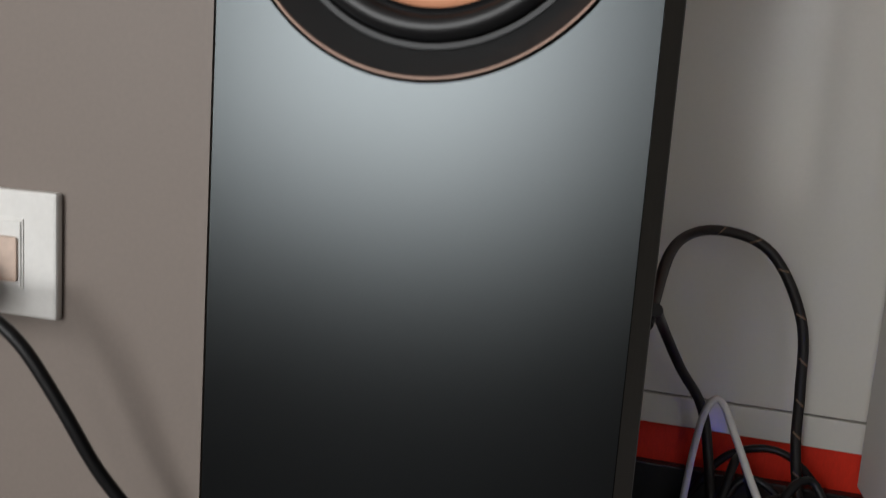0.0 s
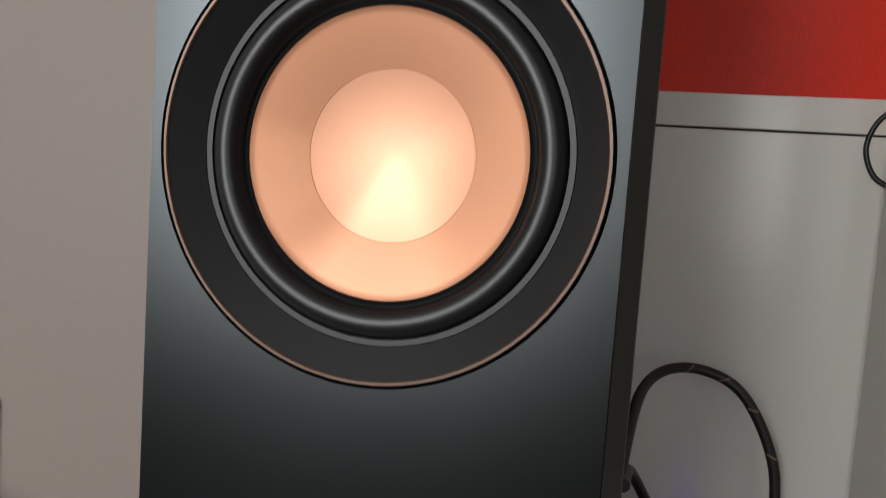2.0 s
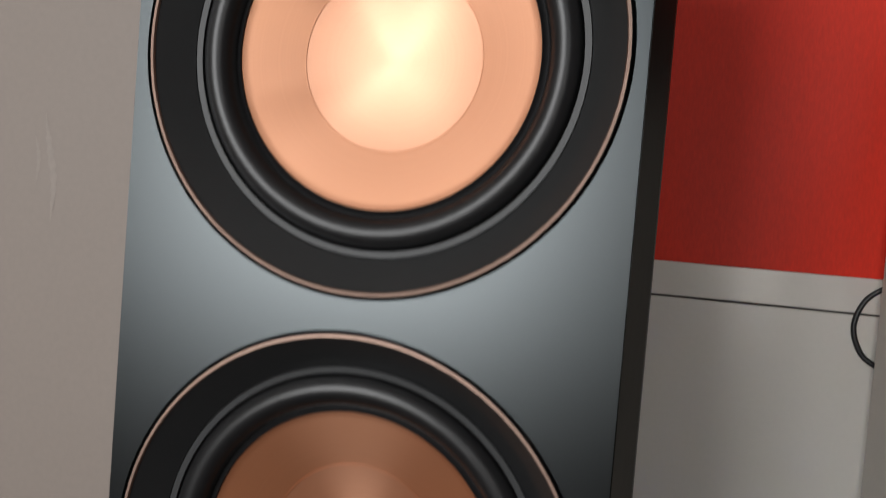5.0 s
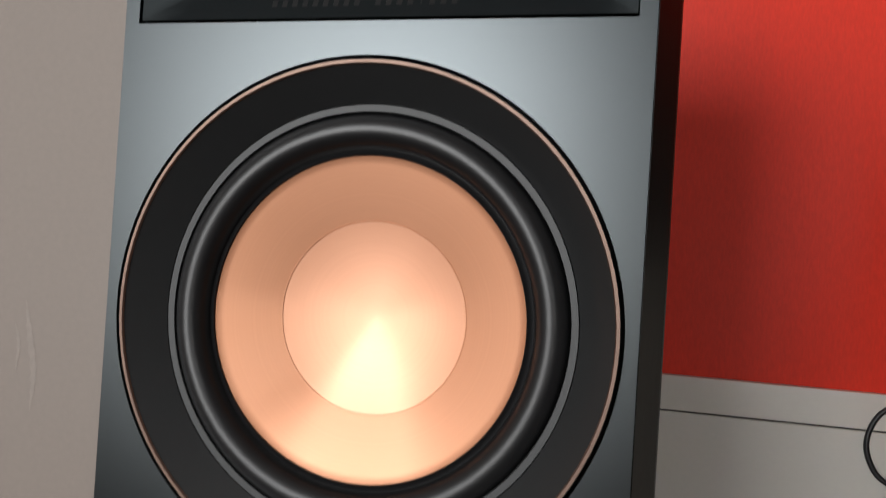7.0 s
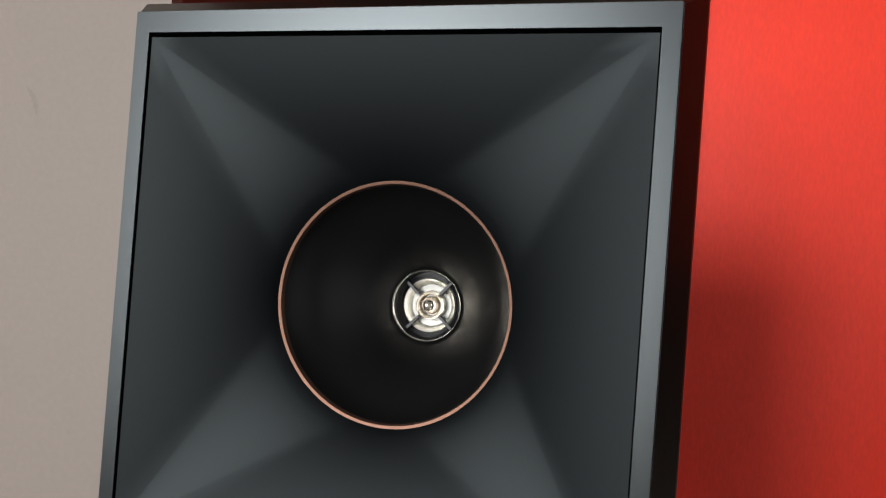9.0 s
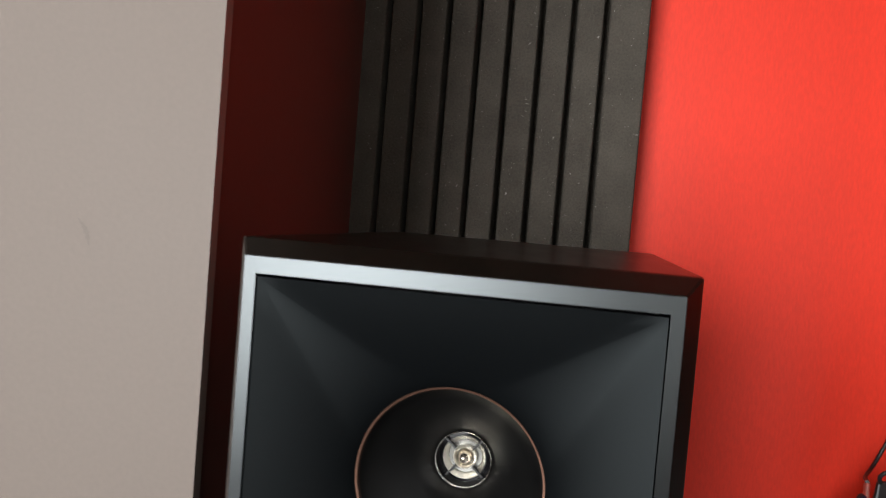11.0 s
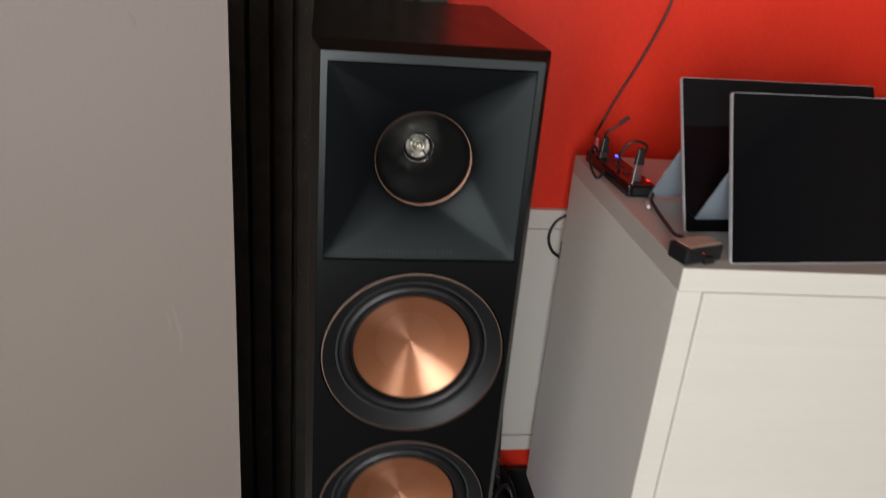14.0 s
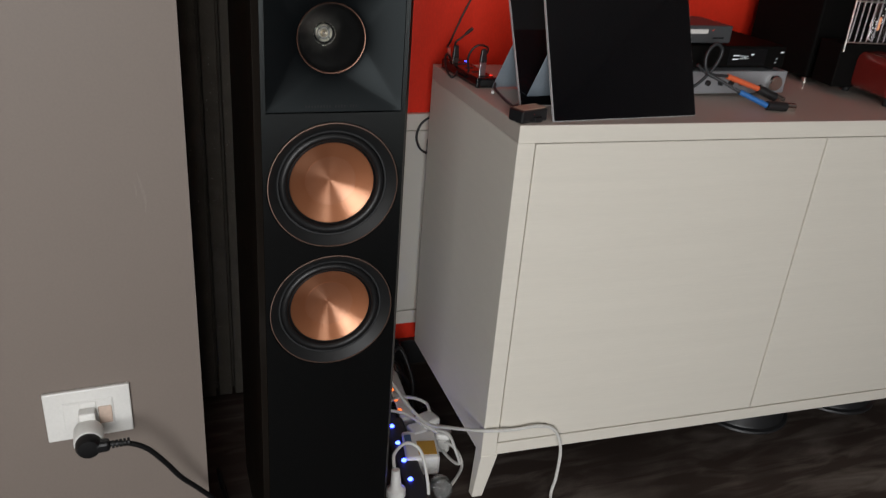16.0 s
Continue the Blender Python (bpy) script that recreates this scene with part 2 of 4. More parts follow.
add_specks(M_FOAM, (0.26, 0.25, 0.23), 260.0)
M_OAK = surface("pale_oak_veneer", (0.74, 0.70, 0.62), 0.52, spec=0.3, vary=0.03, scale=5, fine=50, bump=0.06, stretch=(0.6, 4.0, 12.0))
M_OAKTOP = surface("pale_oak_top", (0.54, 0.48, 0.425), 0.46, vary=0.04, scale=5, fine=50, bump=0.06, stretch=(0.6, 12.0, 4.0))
M_GAP = surface("dark_joint", (0.06, 0.05, 0.045), 0.8)
M_SCREEN = surface("black_screen_glass", (0.004, 0.004, 0.005), 0.06, vary=0.1, bump=0.0, rough_vary=0.02)
M_SILVER = surface("brushed_aluminium", (0.62, 0.63, 0.65), 0.32, metal=1.0, vary=0.06)
M_STEEL = surface("dull_plug_metal", (0.16, 0.16, 0.15), 0.4, metal=1.0, vary=0.1)
M_AMPCASE = surface("grey_metal_case", (0.34, 0.35, 0.37), 0.5, metal=0.3, vary=0.06)
M_CRATE = surface("dull_black_casing", (0.005, 0.0048, 0.0046), 0.6, spec=0.05, vary=0.2)
M_SHELL = surface("light_silver_shell", (0.62, 0.63, 0.64), 0.36, metal=0.25, vary=0.04, bump=0.0)
M_STAND = surface("blue_grey_metal", (0.36, 0.43, 0.50), 0.42, metal=0.4, vary=0.08)
M_BLACK = surface("black_plastic", (0.013, 0.013, 0.014), 0.42, vary=0.15)
M_BLACKGLOSS = surface("gloss_black", (0.006, 0.006, 0.007), 0.15, vary=0.1, bump=0.0)
M_WHITE = surface("white_plastic", (0.74, 0.73, 0.70), 0.36, vary=0.05)
M_WCABLE = surface("white_cable_jacket", (0.62, 0.61, 0.58), 0.45, vary=0.08)
M_GCABLE = surface("grey_cable_jacket", (0.055, 0.058, 0.062), 0.5, vary=0.1)
M_DCABLE = surface("dark_grey_cable_jacket", (0.024, 0.026, 0.029), 0.45, vary=0.1)
M_TAN = surface("tan_label", (0.50, 0.36, 0.27), 0.6, vary=0.15)
M_YELLOW = surface("ochre_label", (0.55, 0.30, 0.04), 0.5, vary=0.1)
M_BLUELAB = surface("blue_label", (0.06, 0.12, 0.25), 0.5)
M_ORANGE = surface("orange_sleeve", (0.75, 0.14, 0.05), 0.5)
M_BLUE = surface("blue_sleeve", (0.02, 0.145, 0.44), 0.5)
M_AMPRED = surface("dark_red_lacquer", (0.16, 0.018, 0.014), 0.25, vary=0.1, bump=0.0)
M_BRAID = surface("brown_black_braid", (0.012, 0.010, 0.009), 0.5, vary=0.3, fine=900)
M_BRAIDTAN = surface("tan_braid_fleck", (0.20, 0.13, 0.085), 0.55, vary=0.2)
M_PLAT = surface("terracotta_pin_block", (0.58, 0.45, 0.37), 0.5)
M_GLASS = clear("clear_glass")
M_FROST = clear("cloudy_glass", (0.88, 0.89, 0.88), 0.08)
M_FROST.node_tree.nodes["Principled BSDF"].inputs["Transmission Weight"].default_value = 0.9
M_LEDBLUE = glow("blue_led", (0.03, 0.05, 1.0), 27.0)
M_LEDDIM = glow("dim_blue_led", (0.03, 0.05, 1.0), 9.0)
M_LEDORANGE = glow("orange_led", (1.0, 0.16, 0.02), 2.6)
M_LEDRED = glow("red_led", (1.0, 0.03, 0.02), 2.5)
M_DISPLAY = glow("display_white", (0.75, 0.8, 0.85), 0.45)
M_FILAMENT = glow("tube_filament", (1.0, 0.40, 0.18), 0.8)


# ---- mesh helpers ----
def part(name, bm, material, parent=None, label="", smooth=None):
    """Link a bmesh as one mesh object, under a parent if one is given."""
    me = bpy.data.meshes.new(name)
    bm.normal_update()
    bm.to_mesh(me)
    bm.free()
    me.materials.append(material)
    if smooth:
        me.shade_smooth()
        me.set_sharp_from_angle(angle=radians(smooth))
    ob = new(name, me)
    if parent:
        ob.parent = parent
    if label:
        ob["label"] = label
    return ob


def empty(name, m, label, category, group="", kind=""):
    ob = new(name)
    ob.empty_display_size = 0.05
    ob.matrix_world = m
    return tagged(ob, label, category, group, kind)


def box_bm(x0, x1, y0, y1, z0, z1, bevel=0.0, segments=2, bm=None):
    out = bmesh.new()
    m = Matrix.Translation(((x0 + x1) / 2, (y0 + y1) / 2, (z0 + z1) / 2)) @ Matrix.Diagonal((x1 - x0, y1 - y0, z1 - z0, 1))
    bmesh.ops.create_cube(out, size=1.0, matrix=m)
    if bevel:
        bmesh.ops.bevel(out, geom=out.edges[:], offset=bevel, segments=segments, profile=0.5, affect="EDGES")
    return out


def join_bm(*parts):
    out = bmesh.new()
    for p in parts:
        me = bpy.data.meshes.new("tmp")
        p.to_mesh(me)
        p.free()
        out.from_mesh(me)
        bpy.data.meshes.remove(me)
    return out


def lathe_bm(profile, n=64, closed=False):
    """Turn (radius, height) pairs round the z axis."""
    bm = bmesh.new()
    rows = []
    for r, h in profile:
        if r < 1e-6:
            rows.append([bm.verts.new((0, 0, h))])
        else:
            rows.append([bm.verts.new((r * math.cos(2 * math.pi * i / n), r * math.sin(2 * math.pi * i / n), h)) for i in range(n)])
    if closed:
        rows.append(rows[0])
    for a, b in zip(rows, rows[1:]):
        for i in range(n):
            j = (i + 1) % n
            if len(a) == 1 and len(b) > 1:
                bm.faces.new((a[0], b[i], b[j]))
            elif len(b) == 1 and len(a) > 1:
                bm.faces.new((a[i], b[0], a[j]))
            elif len(a) > 1:
                bm.faces.new((a[i], b[i], b[j], a[j]))
    bmesh.ops.recalc_face_normals(bm, faces=bm.faces[:])
    return bm


def spline(points, steps=8):
    """Points along a smooth line through the given ones."""
    p = [Vector(q) for q in points]
    p = [p[0] * 2 - p[1]] + p + [p[-1] * 2 - p[-2]]
    out = []
    for a, b, c, d in zip(p, p[1:], p[2:], p[3:]):
        for i in range(steps):
            t = i / steps
            out.append(0.5 * (2 * b + (c - a) * t + (2 * a - 5 * b + 4 * c - d) * t * t + (3 * b - a - 3 * c + d) * t ** 3))
    return out + [p[-2]]


def tube_bm(points, radius, n=8, steps=8, flat=1.0):
    """A round cable along a smooth line."""
    line = spline(points, steps) if steps else [Vector(q) for q in points]
    bm = bmesh.new()
    rows, side = [], None
    for i, q in enumerate(line):
        ahead = (line[min(i + 1, len(line) - 1)] - line[max(i - 1, 0)]).normalized()
        if side is None:
            side = ahead.orthogonal().normalized()
        side = (side - ahead * side.dot(ahead)).normalized()
        up = ahead.cross(side)
        rows.append([bm.verts.new(q + radius * (math.cos(2 * math.pi * k / n) * side + flat * math.sin(2 * math.pi * k / n) * up)) for k in range(n)])
    for a, b in zip(rows, rows[1:]):
        for k in range(n):
            bm.faces.new((a[k], a[(k + 1) % n], b[(k + 1) % n], b[k]))
    bm.faces.new(rows[0][::-1])
    bm.faces.new(rows[-1])
    return bm


FACING = Matrix.Rotation(radians(90), 4, "X")  # lathe axis z turned to face -y


# ---- the room ----
def structure(name, bm, material, label, category="wall"):
    return tagged(part(name, bm, material), label, category, kind="structure")


structure("floor", box_bm(ROOM_W, ROOM_E, ROOM_S, ROOM_N, -0.1, 0.0), M_FLOOR, "dark brown stained floor with cloudy streaks", "floor")
# ceiling, west, east and south walls are unseen, added to close the room
structure("ceiling", box_bm(ROOM_W, ROOM_E, ROOM_S, ROOM_N, ROOM_H, ROOM_H + 0.1), M_CEIL, "plain unseen ceiling", "ceiling")
structure("wall_north", box_bm(-0.6, ROOM_E, ROOM_N, ROOM_N + 0.12, 0.0, ROOM_H), M_RED, "bright red painted wall behind the sideboard")
structure("wall_west", box_bm(ROOM_W - 0.12, ROOM_W, ROOM_S, ROOM_N, 0.0, ROOM_H), M_UNSEEN, "plain unseen grey side wall")
structure("wall_east", box_bm(ROOM_E, ROOM_E + 0.12, ROOM_S, ROOM_N, 0.0, ROOM_H), M_UNSEEN, "plain unseen grey side wall")
(a0, a1, az0, az1, _), (b0, b1, bz0, bz1, _) = WINDOWS
south = join_bm(*[box_bm(x0, x1, ROOM_S - 0.25, ROOM_S, z0, z1) for x0, x1, z0, z1 in (
    (ROOM_W, a0, 0, ROOM_H), (a1, b0, 0, ROOM_H), (b1, ROOM_E, 0, ROOM_H), (a0, a1, 0, az0), (a0, a1, az1, ROOM_H), (b0, b1, 0, bz0), (b0, b1, bz1, ROOM_H))])
structure("wall_south", south, M_UNSEEN, "plain unseen grey wall with two tall windows")
for i, (x0, x1, z0, z1, _) in enumerate(WINDOWS):
    window = empty("window_%d" % (i + 1), pose(0, 0, 0), "tall white-framed window letting in daylight", "window", kind="structure")
    for x in (x0, (x0 + x1) / 2 - 0.03, x1 - 0.06):
        part("window_frame", box_bm(x, x + 0.06, ROOM_S - 0.18, ROOM_S - 0.12, z0 + 0.06, z1 - 0.06, 0.006), M_WHITE, window)
    for z in (z0, z1 - 0.06):
        part("window_frame", box_bm(x0, x1, ROOM_S - 0.18, ROOM_S - 0.12, z, z + 0.06, 0.006), M_WHITE, window)
    part("window_sill", box_bm(x0 - 0.05, x1 + 0.05, ROOM_S - 0.02, ROOM_S + 0.05, z0 - 0.03, z0 - 0.001, 0.006), M_WHITE, window)

# grey wall that stands forward of the red one, turned a little
WALL_M = pose(-0.182, 0.138, 0, 0, 0, 2.2)
wl = structure("wall_left", box_bm(-2.7, 0, 0, 0.010, 0, ROOM_H), M_GREY, "plain taupe grey painted wall", "wall")
wl.matrix_world = WALL_M
# return face, coloured a far darker red than the north wall
wr = structure("wall_return", box_bm(-0.12, -0.002, 0.010, 0.62, 0, ROOM_H), M_MAROON, "dark maroon return of the grey wall", "wall")
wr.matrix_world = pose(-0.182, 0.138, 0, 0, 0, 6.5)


def scuff(points, width, material, label):
    """A rubbed patch: a feathered film that barely stands off the paint."""
    line = spline([Vector(q) for q in points], 8)
    bm = bmesh.new()
    rows = []
    for i, q in enumerate(line):
        w = width * math.sin(math.pi * (i + 0.5) / len(line)) * (1 + 0.35 * math.sin(i * 2.3))
        rows.append([bm.verts.new((q[0] + w * k, -0.00012, q[2])) for k in (-1, -0.4, 0.4, 1)])
    for p, q in zip(rows, rows[1:]):
        for i in range(3):
            bm.faces.new((p[i], p[i + 1], q[i + 1], q[i]))
    bmesh.ops.recalc_face_normals(bm, faces=bm.faces[:])
    return part("scuff_mark", bm, material, wl, label, smooth=60)


scuff([(-0.068, 0, 0.726), (-0.064, 0, 0.706), (-0.060, 0, 0.684), (-0.061, 0, 0.662)], 0.0022, M_SCUFF, "pale scuff on the paint")
scuff([(-0.074, 0, 0.712), (-0.071, 0, 0.700), (-0.072, 0, 0.684)], 0.0012, M_SCUFF, "pale scuff on the paint")
scuff([(-0.092, 0, 1.034), (-0.086, 0, 1.026), (-0.083, 0, 1.016)], 0.0018, M_SMUDGE, "faint dark smudge on the paint")

# white panelling below the red
panelling = empty("wainscot", pose(0, 0, 0), "white lacquered wall panelling with a raised top rail", "wall panel", kind="structure")
part("panel", box_bm(-0.2, 2.6, ROOM_N - 0.012, ROOM_N - 0.001, 0.159, 0.6165, 0.001), M_PANEL, panelling)
part("top_rail", box_bm(-0.2, 2.6, ROOM_N - 0.014, ROOM_N - 0.001, 0.6185, 0.6555, 0.0012), M_PANEL, panelling)
part("bottom_rail", box_bm(-0.2, 2.6, ROOM_N - 0.014, ROOM_N - 0.001, 0.1215, 0.157, 0.0012), M_PANEL, panelling)
part("backing_strip", box_bm(-0.2, 2.6, ROOM_N - 0.006, ROOM_N - 0.0005, 0.125, 0.650), M_GAP, panelling)
structure("baseboard", box_bm(-0.2, 2.6, ROOM_N - 0.016, ROOM_N - 0.001, 0.0, 0.072, 0.002), M_BLACK, "black skirting board at the foot of the red wall", "baseboard")


# ---- acoustic foam ----
def foam_panel(m, h):
    """Grooved foam: a backing sheet with flat ribs, the last one wider."""
    w, pitch, last = 0.342, 0.0365, 0.048
    ob = empty("acoustic_panel", m, "charcoal grooved acoustic foam panel on the red wall", "foam panel", "foam panels behind the speaker")
    part("backing", box_bm(0, w, -0.020, 0, 0, h), M_FOAM, ob)
    edges = [0.0] + [w - last - pitch * k for k in range(8, -1, -1) if w - last - pitch * k > 0.005] + [w]
    for x0, x1 in zip(edges, edges[1:]):
        bm = box_bm(x0 + 0.0032, x1 - (0.0032 if x1 < w else 0), -0.050, -0.0195, 0, h)
        front = [e for e in bm.edges if all(v.co.y < -0.04 for v in e.verts)]
        bmesh.ops.bevel(bm, geom=front, offset=0.004, segments=3, profile=0.5, affect="EDGES")
        part("rib", bm, M_FOAM, ob, smooth=50)
    return ob


foam_panel(pose(-0.245, ROOM_N - 0.0005, 0.004), 1.346)
foam_panel(pose(-0.245, ROOM_N - 0.0005, 1.3505), 1.345)

# ---- the floorstanding speaker ----
BW, BD, BT, CH, CD = 0.0944, 0.3076, 1.0304, 0.0078, 0.0141
ZLO, ZUP, RR = 0.5498, 0.7415, 0.0902
HT, HB, HW = 1.0229, 0.8433, 0.0888
FOOT = 0.035


def cabinet_bm():
    """Sides, top, bottom and back with a chamfer that leads in to the baffle; open in front."""
    bm = bmesh.new()
    a, o = BW, BW + CH
    def ring(x, y, z0, z1):
        return [bm.verts.new(v) for v in ((-x, y, z0), (x, y, z0), (x, y, z1), (-x, y, z1))]
    r0 = ring(a - 0.001, 0.004, FOOT + CH + 0.001, BT - 0.001)
    r1 = ring(a, 0.0005, FOOT + CH, BT)
    r2 = ring(o, CD, FOOT, BT + CH)
    r3 = ring(o, BD, FOOT, BT + CH)
    for p, q in ((r0, r1), (r1, r2), (r2, r3)):
        for i in range(4):
            j = (i + 1) % 4
            bm.faces.new((p[i], p[j], q[j], q[i]))
    bm.faces.new(r3[::-1])
    bmesh.ops.recalc_face_normals(bm, faces=bm.faces[:])
    long_edges = [e for e in bm.edges if all(v in r2 + r3 for v in e.verts) or all(v in r1 + r2 for v in e.verts)]
    bmesh.ops.bevel(bm, geom=long_edges, offset=0.0008, segments=1, profile=0.5, affect="EDGES")
    return bm


def baffle_bm():
    """The flat front with two round holes and the square horn opening."""
    bm = bmesh.new()
    z0 = FOOT + CH
    def quad(xa, xb, za, zb):
        bm.faces.new([bm.verts.new(v) for v in ((xa, 0, za), (xb, 0, za), (xb, 0, zb), (xa, 0, zb))])
    quad(-BW, BW, z0, ZLO - BW)
    quad(-BW, BW, ZLO + BW, ZUP - BW)
    quad(-BW, BW, ZUP + BW, HB)
    quad(-BW, -HW, HB, HT)
    quad(HW, BW, HB, HT)
    quad(-BW, BW, HT, BT)
    n = 128
    for zc in (ZLO, ZUP):
        inner, outer, deep = [], [], []
        for i in range(n):
            c, s = math.cos(2 * math.pi * i / n), math.sin(2 * math.pi * i / n)
            k = BW / max(abs(c), abs(s))
            inner.append(bm.verts.new((RR * c, 0, zc + RR * s)))
            outer.append(bm.verts.new((k * c, 0, zc + k * s)))
            deep.append(bm.verts.new((RR * c, 0.006, zc + RR * s)))
        for i in range(n):
            j = (i + 1) % n
            bm.faces.new((inner[i], outer[i], outer[j], inner[j]))
            bm.faces.new((deep[i], inner[i], inner[j], deep[j]))
    hole = [bm.verts.new(v) for v in ((-HW, 0, HB), (HW, 0, HB), (HW, 0, HT), (-HW, 0, HT))]
    sunk = [bm.verts.new((v.co.x, 0.005, v.co.z)) for v in hole]
    for i in range(4):
        bm.faces.new((hole[i], hole[(i + 1) % 4], sunk[(i + 1) % 4], sunk[i]))
    bmesh.ops.remove_doubles(bm, verts=bm.verts[:], dist=1e-6)
    for f in bm.faces:
        f.normal_update()
        if abs(f.normal.y) > 0.5 and f.normal.y > 0:
            f.normal_flip()
    return bm


HORN_R, HORN_Y, HORN_Z = 0.0440, 0.030, 0.932


def horn_bm():
    """A square mouth that runs in flat triangles and corner cones into a round throat."""
    bm = bmesh.new()
    steps, k = 12, 14
    hw, cz = HW - 0.0005, (HT + HB) / 2
    pairs = []
    for q in range(4):
        base = math.pi / 2 * q
        c, s = math.cos(base), math.sin(base)
        for i in range(k):
            u = i / k
            x, z = hw, hw * (2 * u - 1)
            pairs.append((c * x - s * z, s * x + c * z, base + radians(14) * (2 * u - 1)))
        for i in range(k):
            pairs.append((c * hw - s * hw, s * hw + c * hw, base + radians(14 + 62 * i / k)))
    rows = []
    for n in range(steps + 1):
        t = n / steps
        w = 1 - (1 - t) ** 1.5
        y = 0.0012 + (HORN_Y - 0.0012) * t
        rows.append([bm.verts.new((mx * (1 - w) + HORN_R * math.cos(a) * w, y, cz + (HORN_Z - cz) * t + mz * (1 - w) + HORN_R * math.sin(a) * w)) for mx, mz, a in pairs])
    for p, q in zip(rows, rows[1:]):
        m = len(p)
        for i in range(m):
            j = (i + 1) % m
            bm.faces.new((p[i], p[j], q[j], q[i]))
    bmesh.ops.remove_doubles(bm, verts=bm.verts[:], dist=1e-6)
    bmesh.ops.recalc_face_normals(bm, faces=bm.faces[:])
    return bm


speaker = empty("floor_speaker", pose(0, 0, 0), "tall black floorstanding loudspeaker with two copper woofers and a square horn", "loudspeaker")
part("cabinet", cabinet_bm(), M_EBONY, speaker, "dark ebony cabinet with chamfered front edges")
part("baffle", baffle_bm(), M_BAFFLE, speaker, "satin black front panel")
part("inner_front", box_bm(-BW + 0.004, BW - 0.004, 0.09, 0.094, FOOT + 0.02, BT - 0.004), M_BLACK, speaker)
horn = part("horn", horn_bm(), M_HORN, speaker, "matt dark grey square horn", smooth=60)
throat_shape = lathe_bm([(HORN_R - 0.0006, -0.0006), (0.0418, -0.005), (0.0365, -0.012), (0.0285, -0.022), (0.0225, -0.031), (0.0180, -0.038), (0.0158, -0.0425), (0.0149, -0.0446)], 64)
for v in throat_shape.verts:
    v.co.y += 0.002 * v.co.z / 0.0446
throat = part("throat", throat_shape, M_THROAT, horn, "black round throat", smooth=60)
throat.matrix_world = Matrix.Translation((0, HORN_Y, HORN_Z)) @ FACING
ring = part("throat_ring", lathe_bm([(HORN_R + 0.0008, 0.0006), (HORN_R + 0.0006, 0.0016), (HORN_R - 0.0004, 0.0012), (HORN_R - 0.0008, -0.0010)], 96), M_RING, horn, "thin copper ring", smooth=40)
ring.matrix_world = Matrix.Translation((0, HORN_Y, HORN_Z)) @ FACING
plug_m = Matrix.Translation((0, 0.074, HORN_Z - 0.002)) @ FACING @ Matrix.Scale(0.90, 4)
def plug_piece(name, profile, mat, label="", n=48):
    ob = part(name, lathe_bm(profile, n), mat, horn, label, smooth=60)
    ob.matrix_world = plug_m


plug_piece("throat_edge", [(0.0167, 0.0006), (0.0165, 0.0018), (0.0160, 0.0014), (0.0159, 0.0)], M_CHROME, "thin bright edge of the collar")
plug_piece("throat_flare", [(0.0159, 0.0004), (0.0150, -0.003), (0.0136, -0.005), (0.0128, -0.0045)], M_BLACKGLOSS, "black gap inside the collar")
plug_piece("phase_plug_ring", [(0.0129, -0.0048), (0.0124, -0.0034), (0.0112, -0.0046), (0.0098, -0.0072), (0.0096, -0.0080)], M_SATIN, "bright metal ring")
plug_piece("diaphragm", [(0.0, -0.0085), (0.0070, -0.0080), (0.0097, -0.0078)], M_STEEL, "grey metal diaphragm")
plug_piece("phase_plug_ring", [(0.0048, -0.0082), (0.0052, -0.0040), (0.0060, -0.0032), (0.0068, -0.0040), (0.0070, -0.0082)], M_SATIN, "inner metal ring")
plug_piece("phase_plug", [(0.0, 0.0010), (0.0015, 0.0004), (0.0032, -0.0018), (0.0042, -0.0050), (0.0043, -0.0080)], M_BRASS, "small brassy bullet", 32)
for a in (45, 135, 225, 315):
    spoke = part("spoke", box_bm(0.0072, 0.0156, -0.0006, 0.0006, -0.006, -0.0026), M_RIM, horn)
    spoke.matrix_world = plug_m @ Matrix.Rotation(radians(a + 3), 4, "Z")

# raised lettering along the horn's lower edge, worn to strokes
letters = ["w", "w", "w", "w", "w", "w", "w", "w", "w", "", "w", "w", "w", "w", "i", "w", "w", "w"]
for i, kind in enumerate(letters):
    if kind:
        x = -0.037 + i * 0.00385
        w = 0.0011 if kind == "w" else 0.0004
        bar = part("letter_mark", box_bm(x - w, x + w, -0.0004, 0.0004, -0.0017, 0.0017, 0.0002, 1), M_MARK, horn)
        bar.matrix_world = Matrix.Translation((0, 0.0043, HB + 0.0075)) @ Matrix.Rotation(radians(-24), 4, "X")


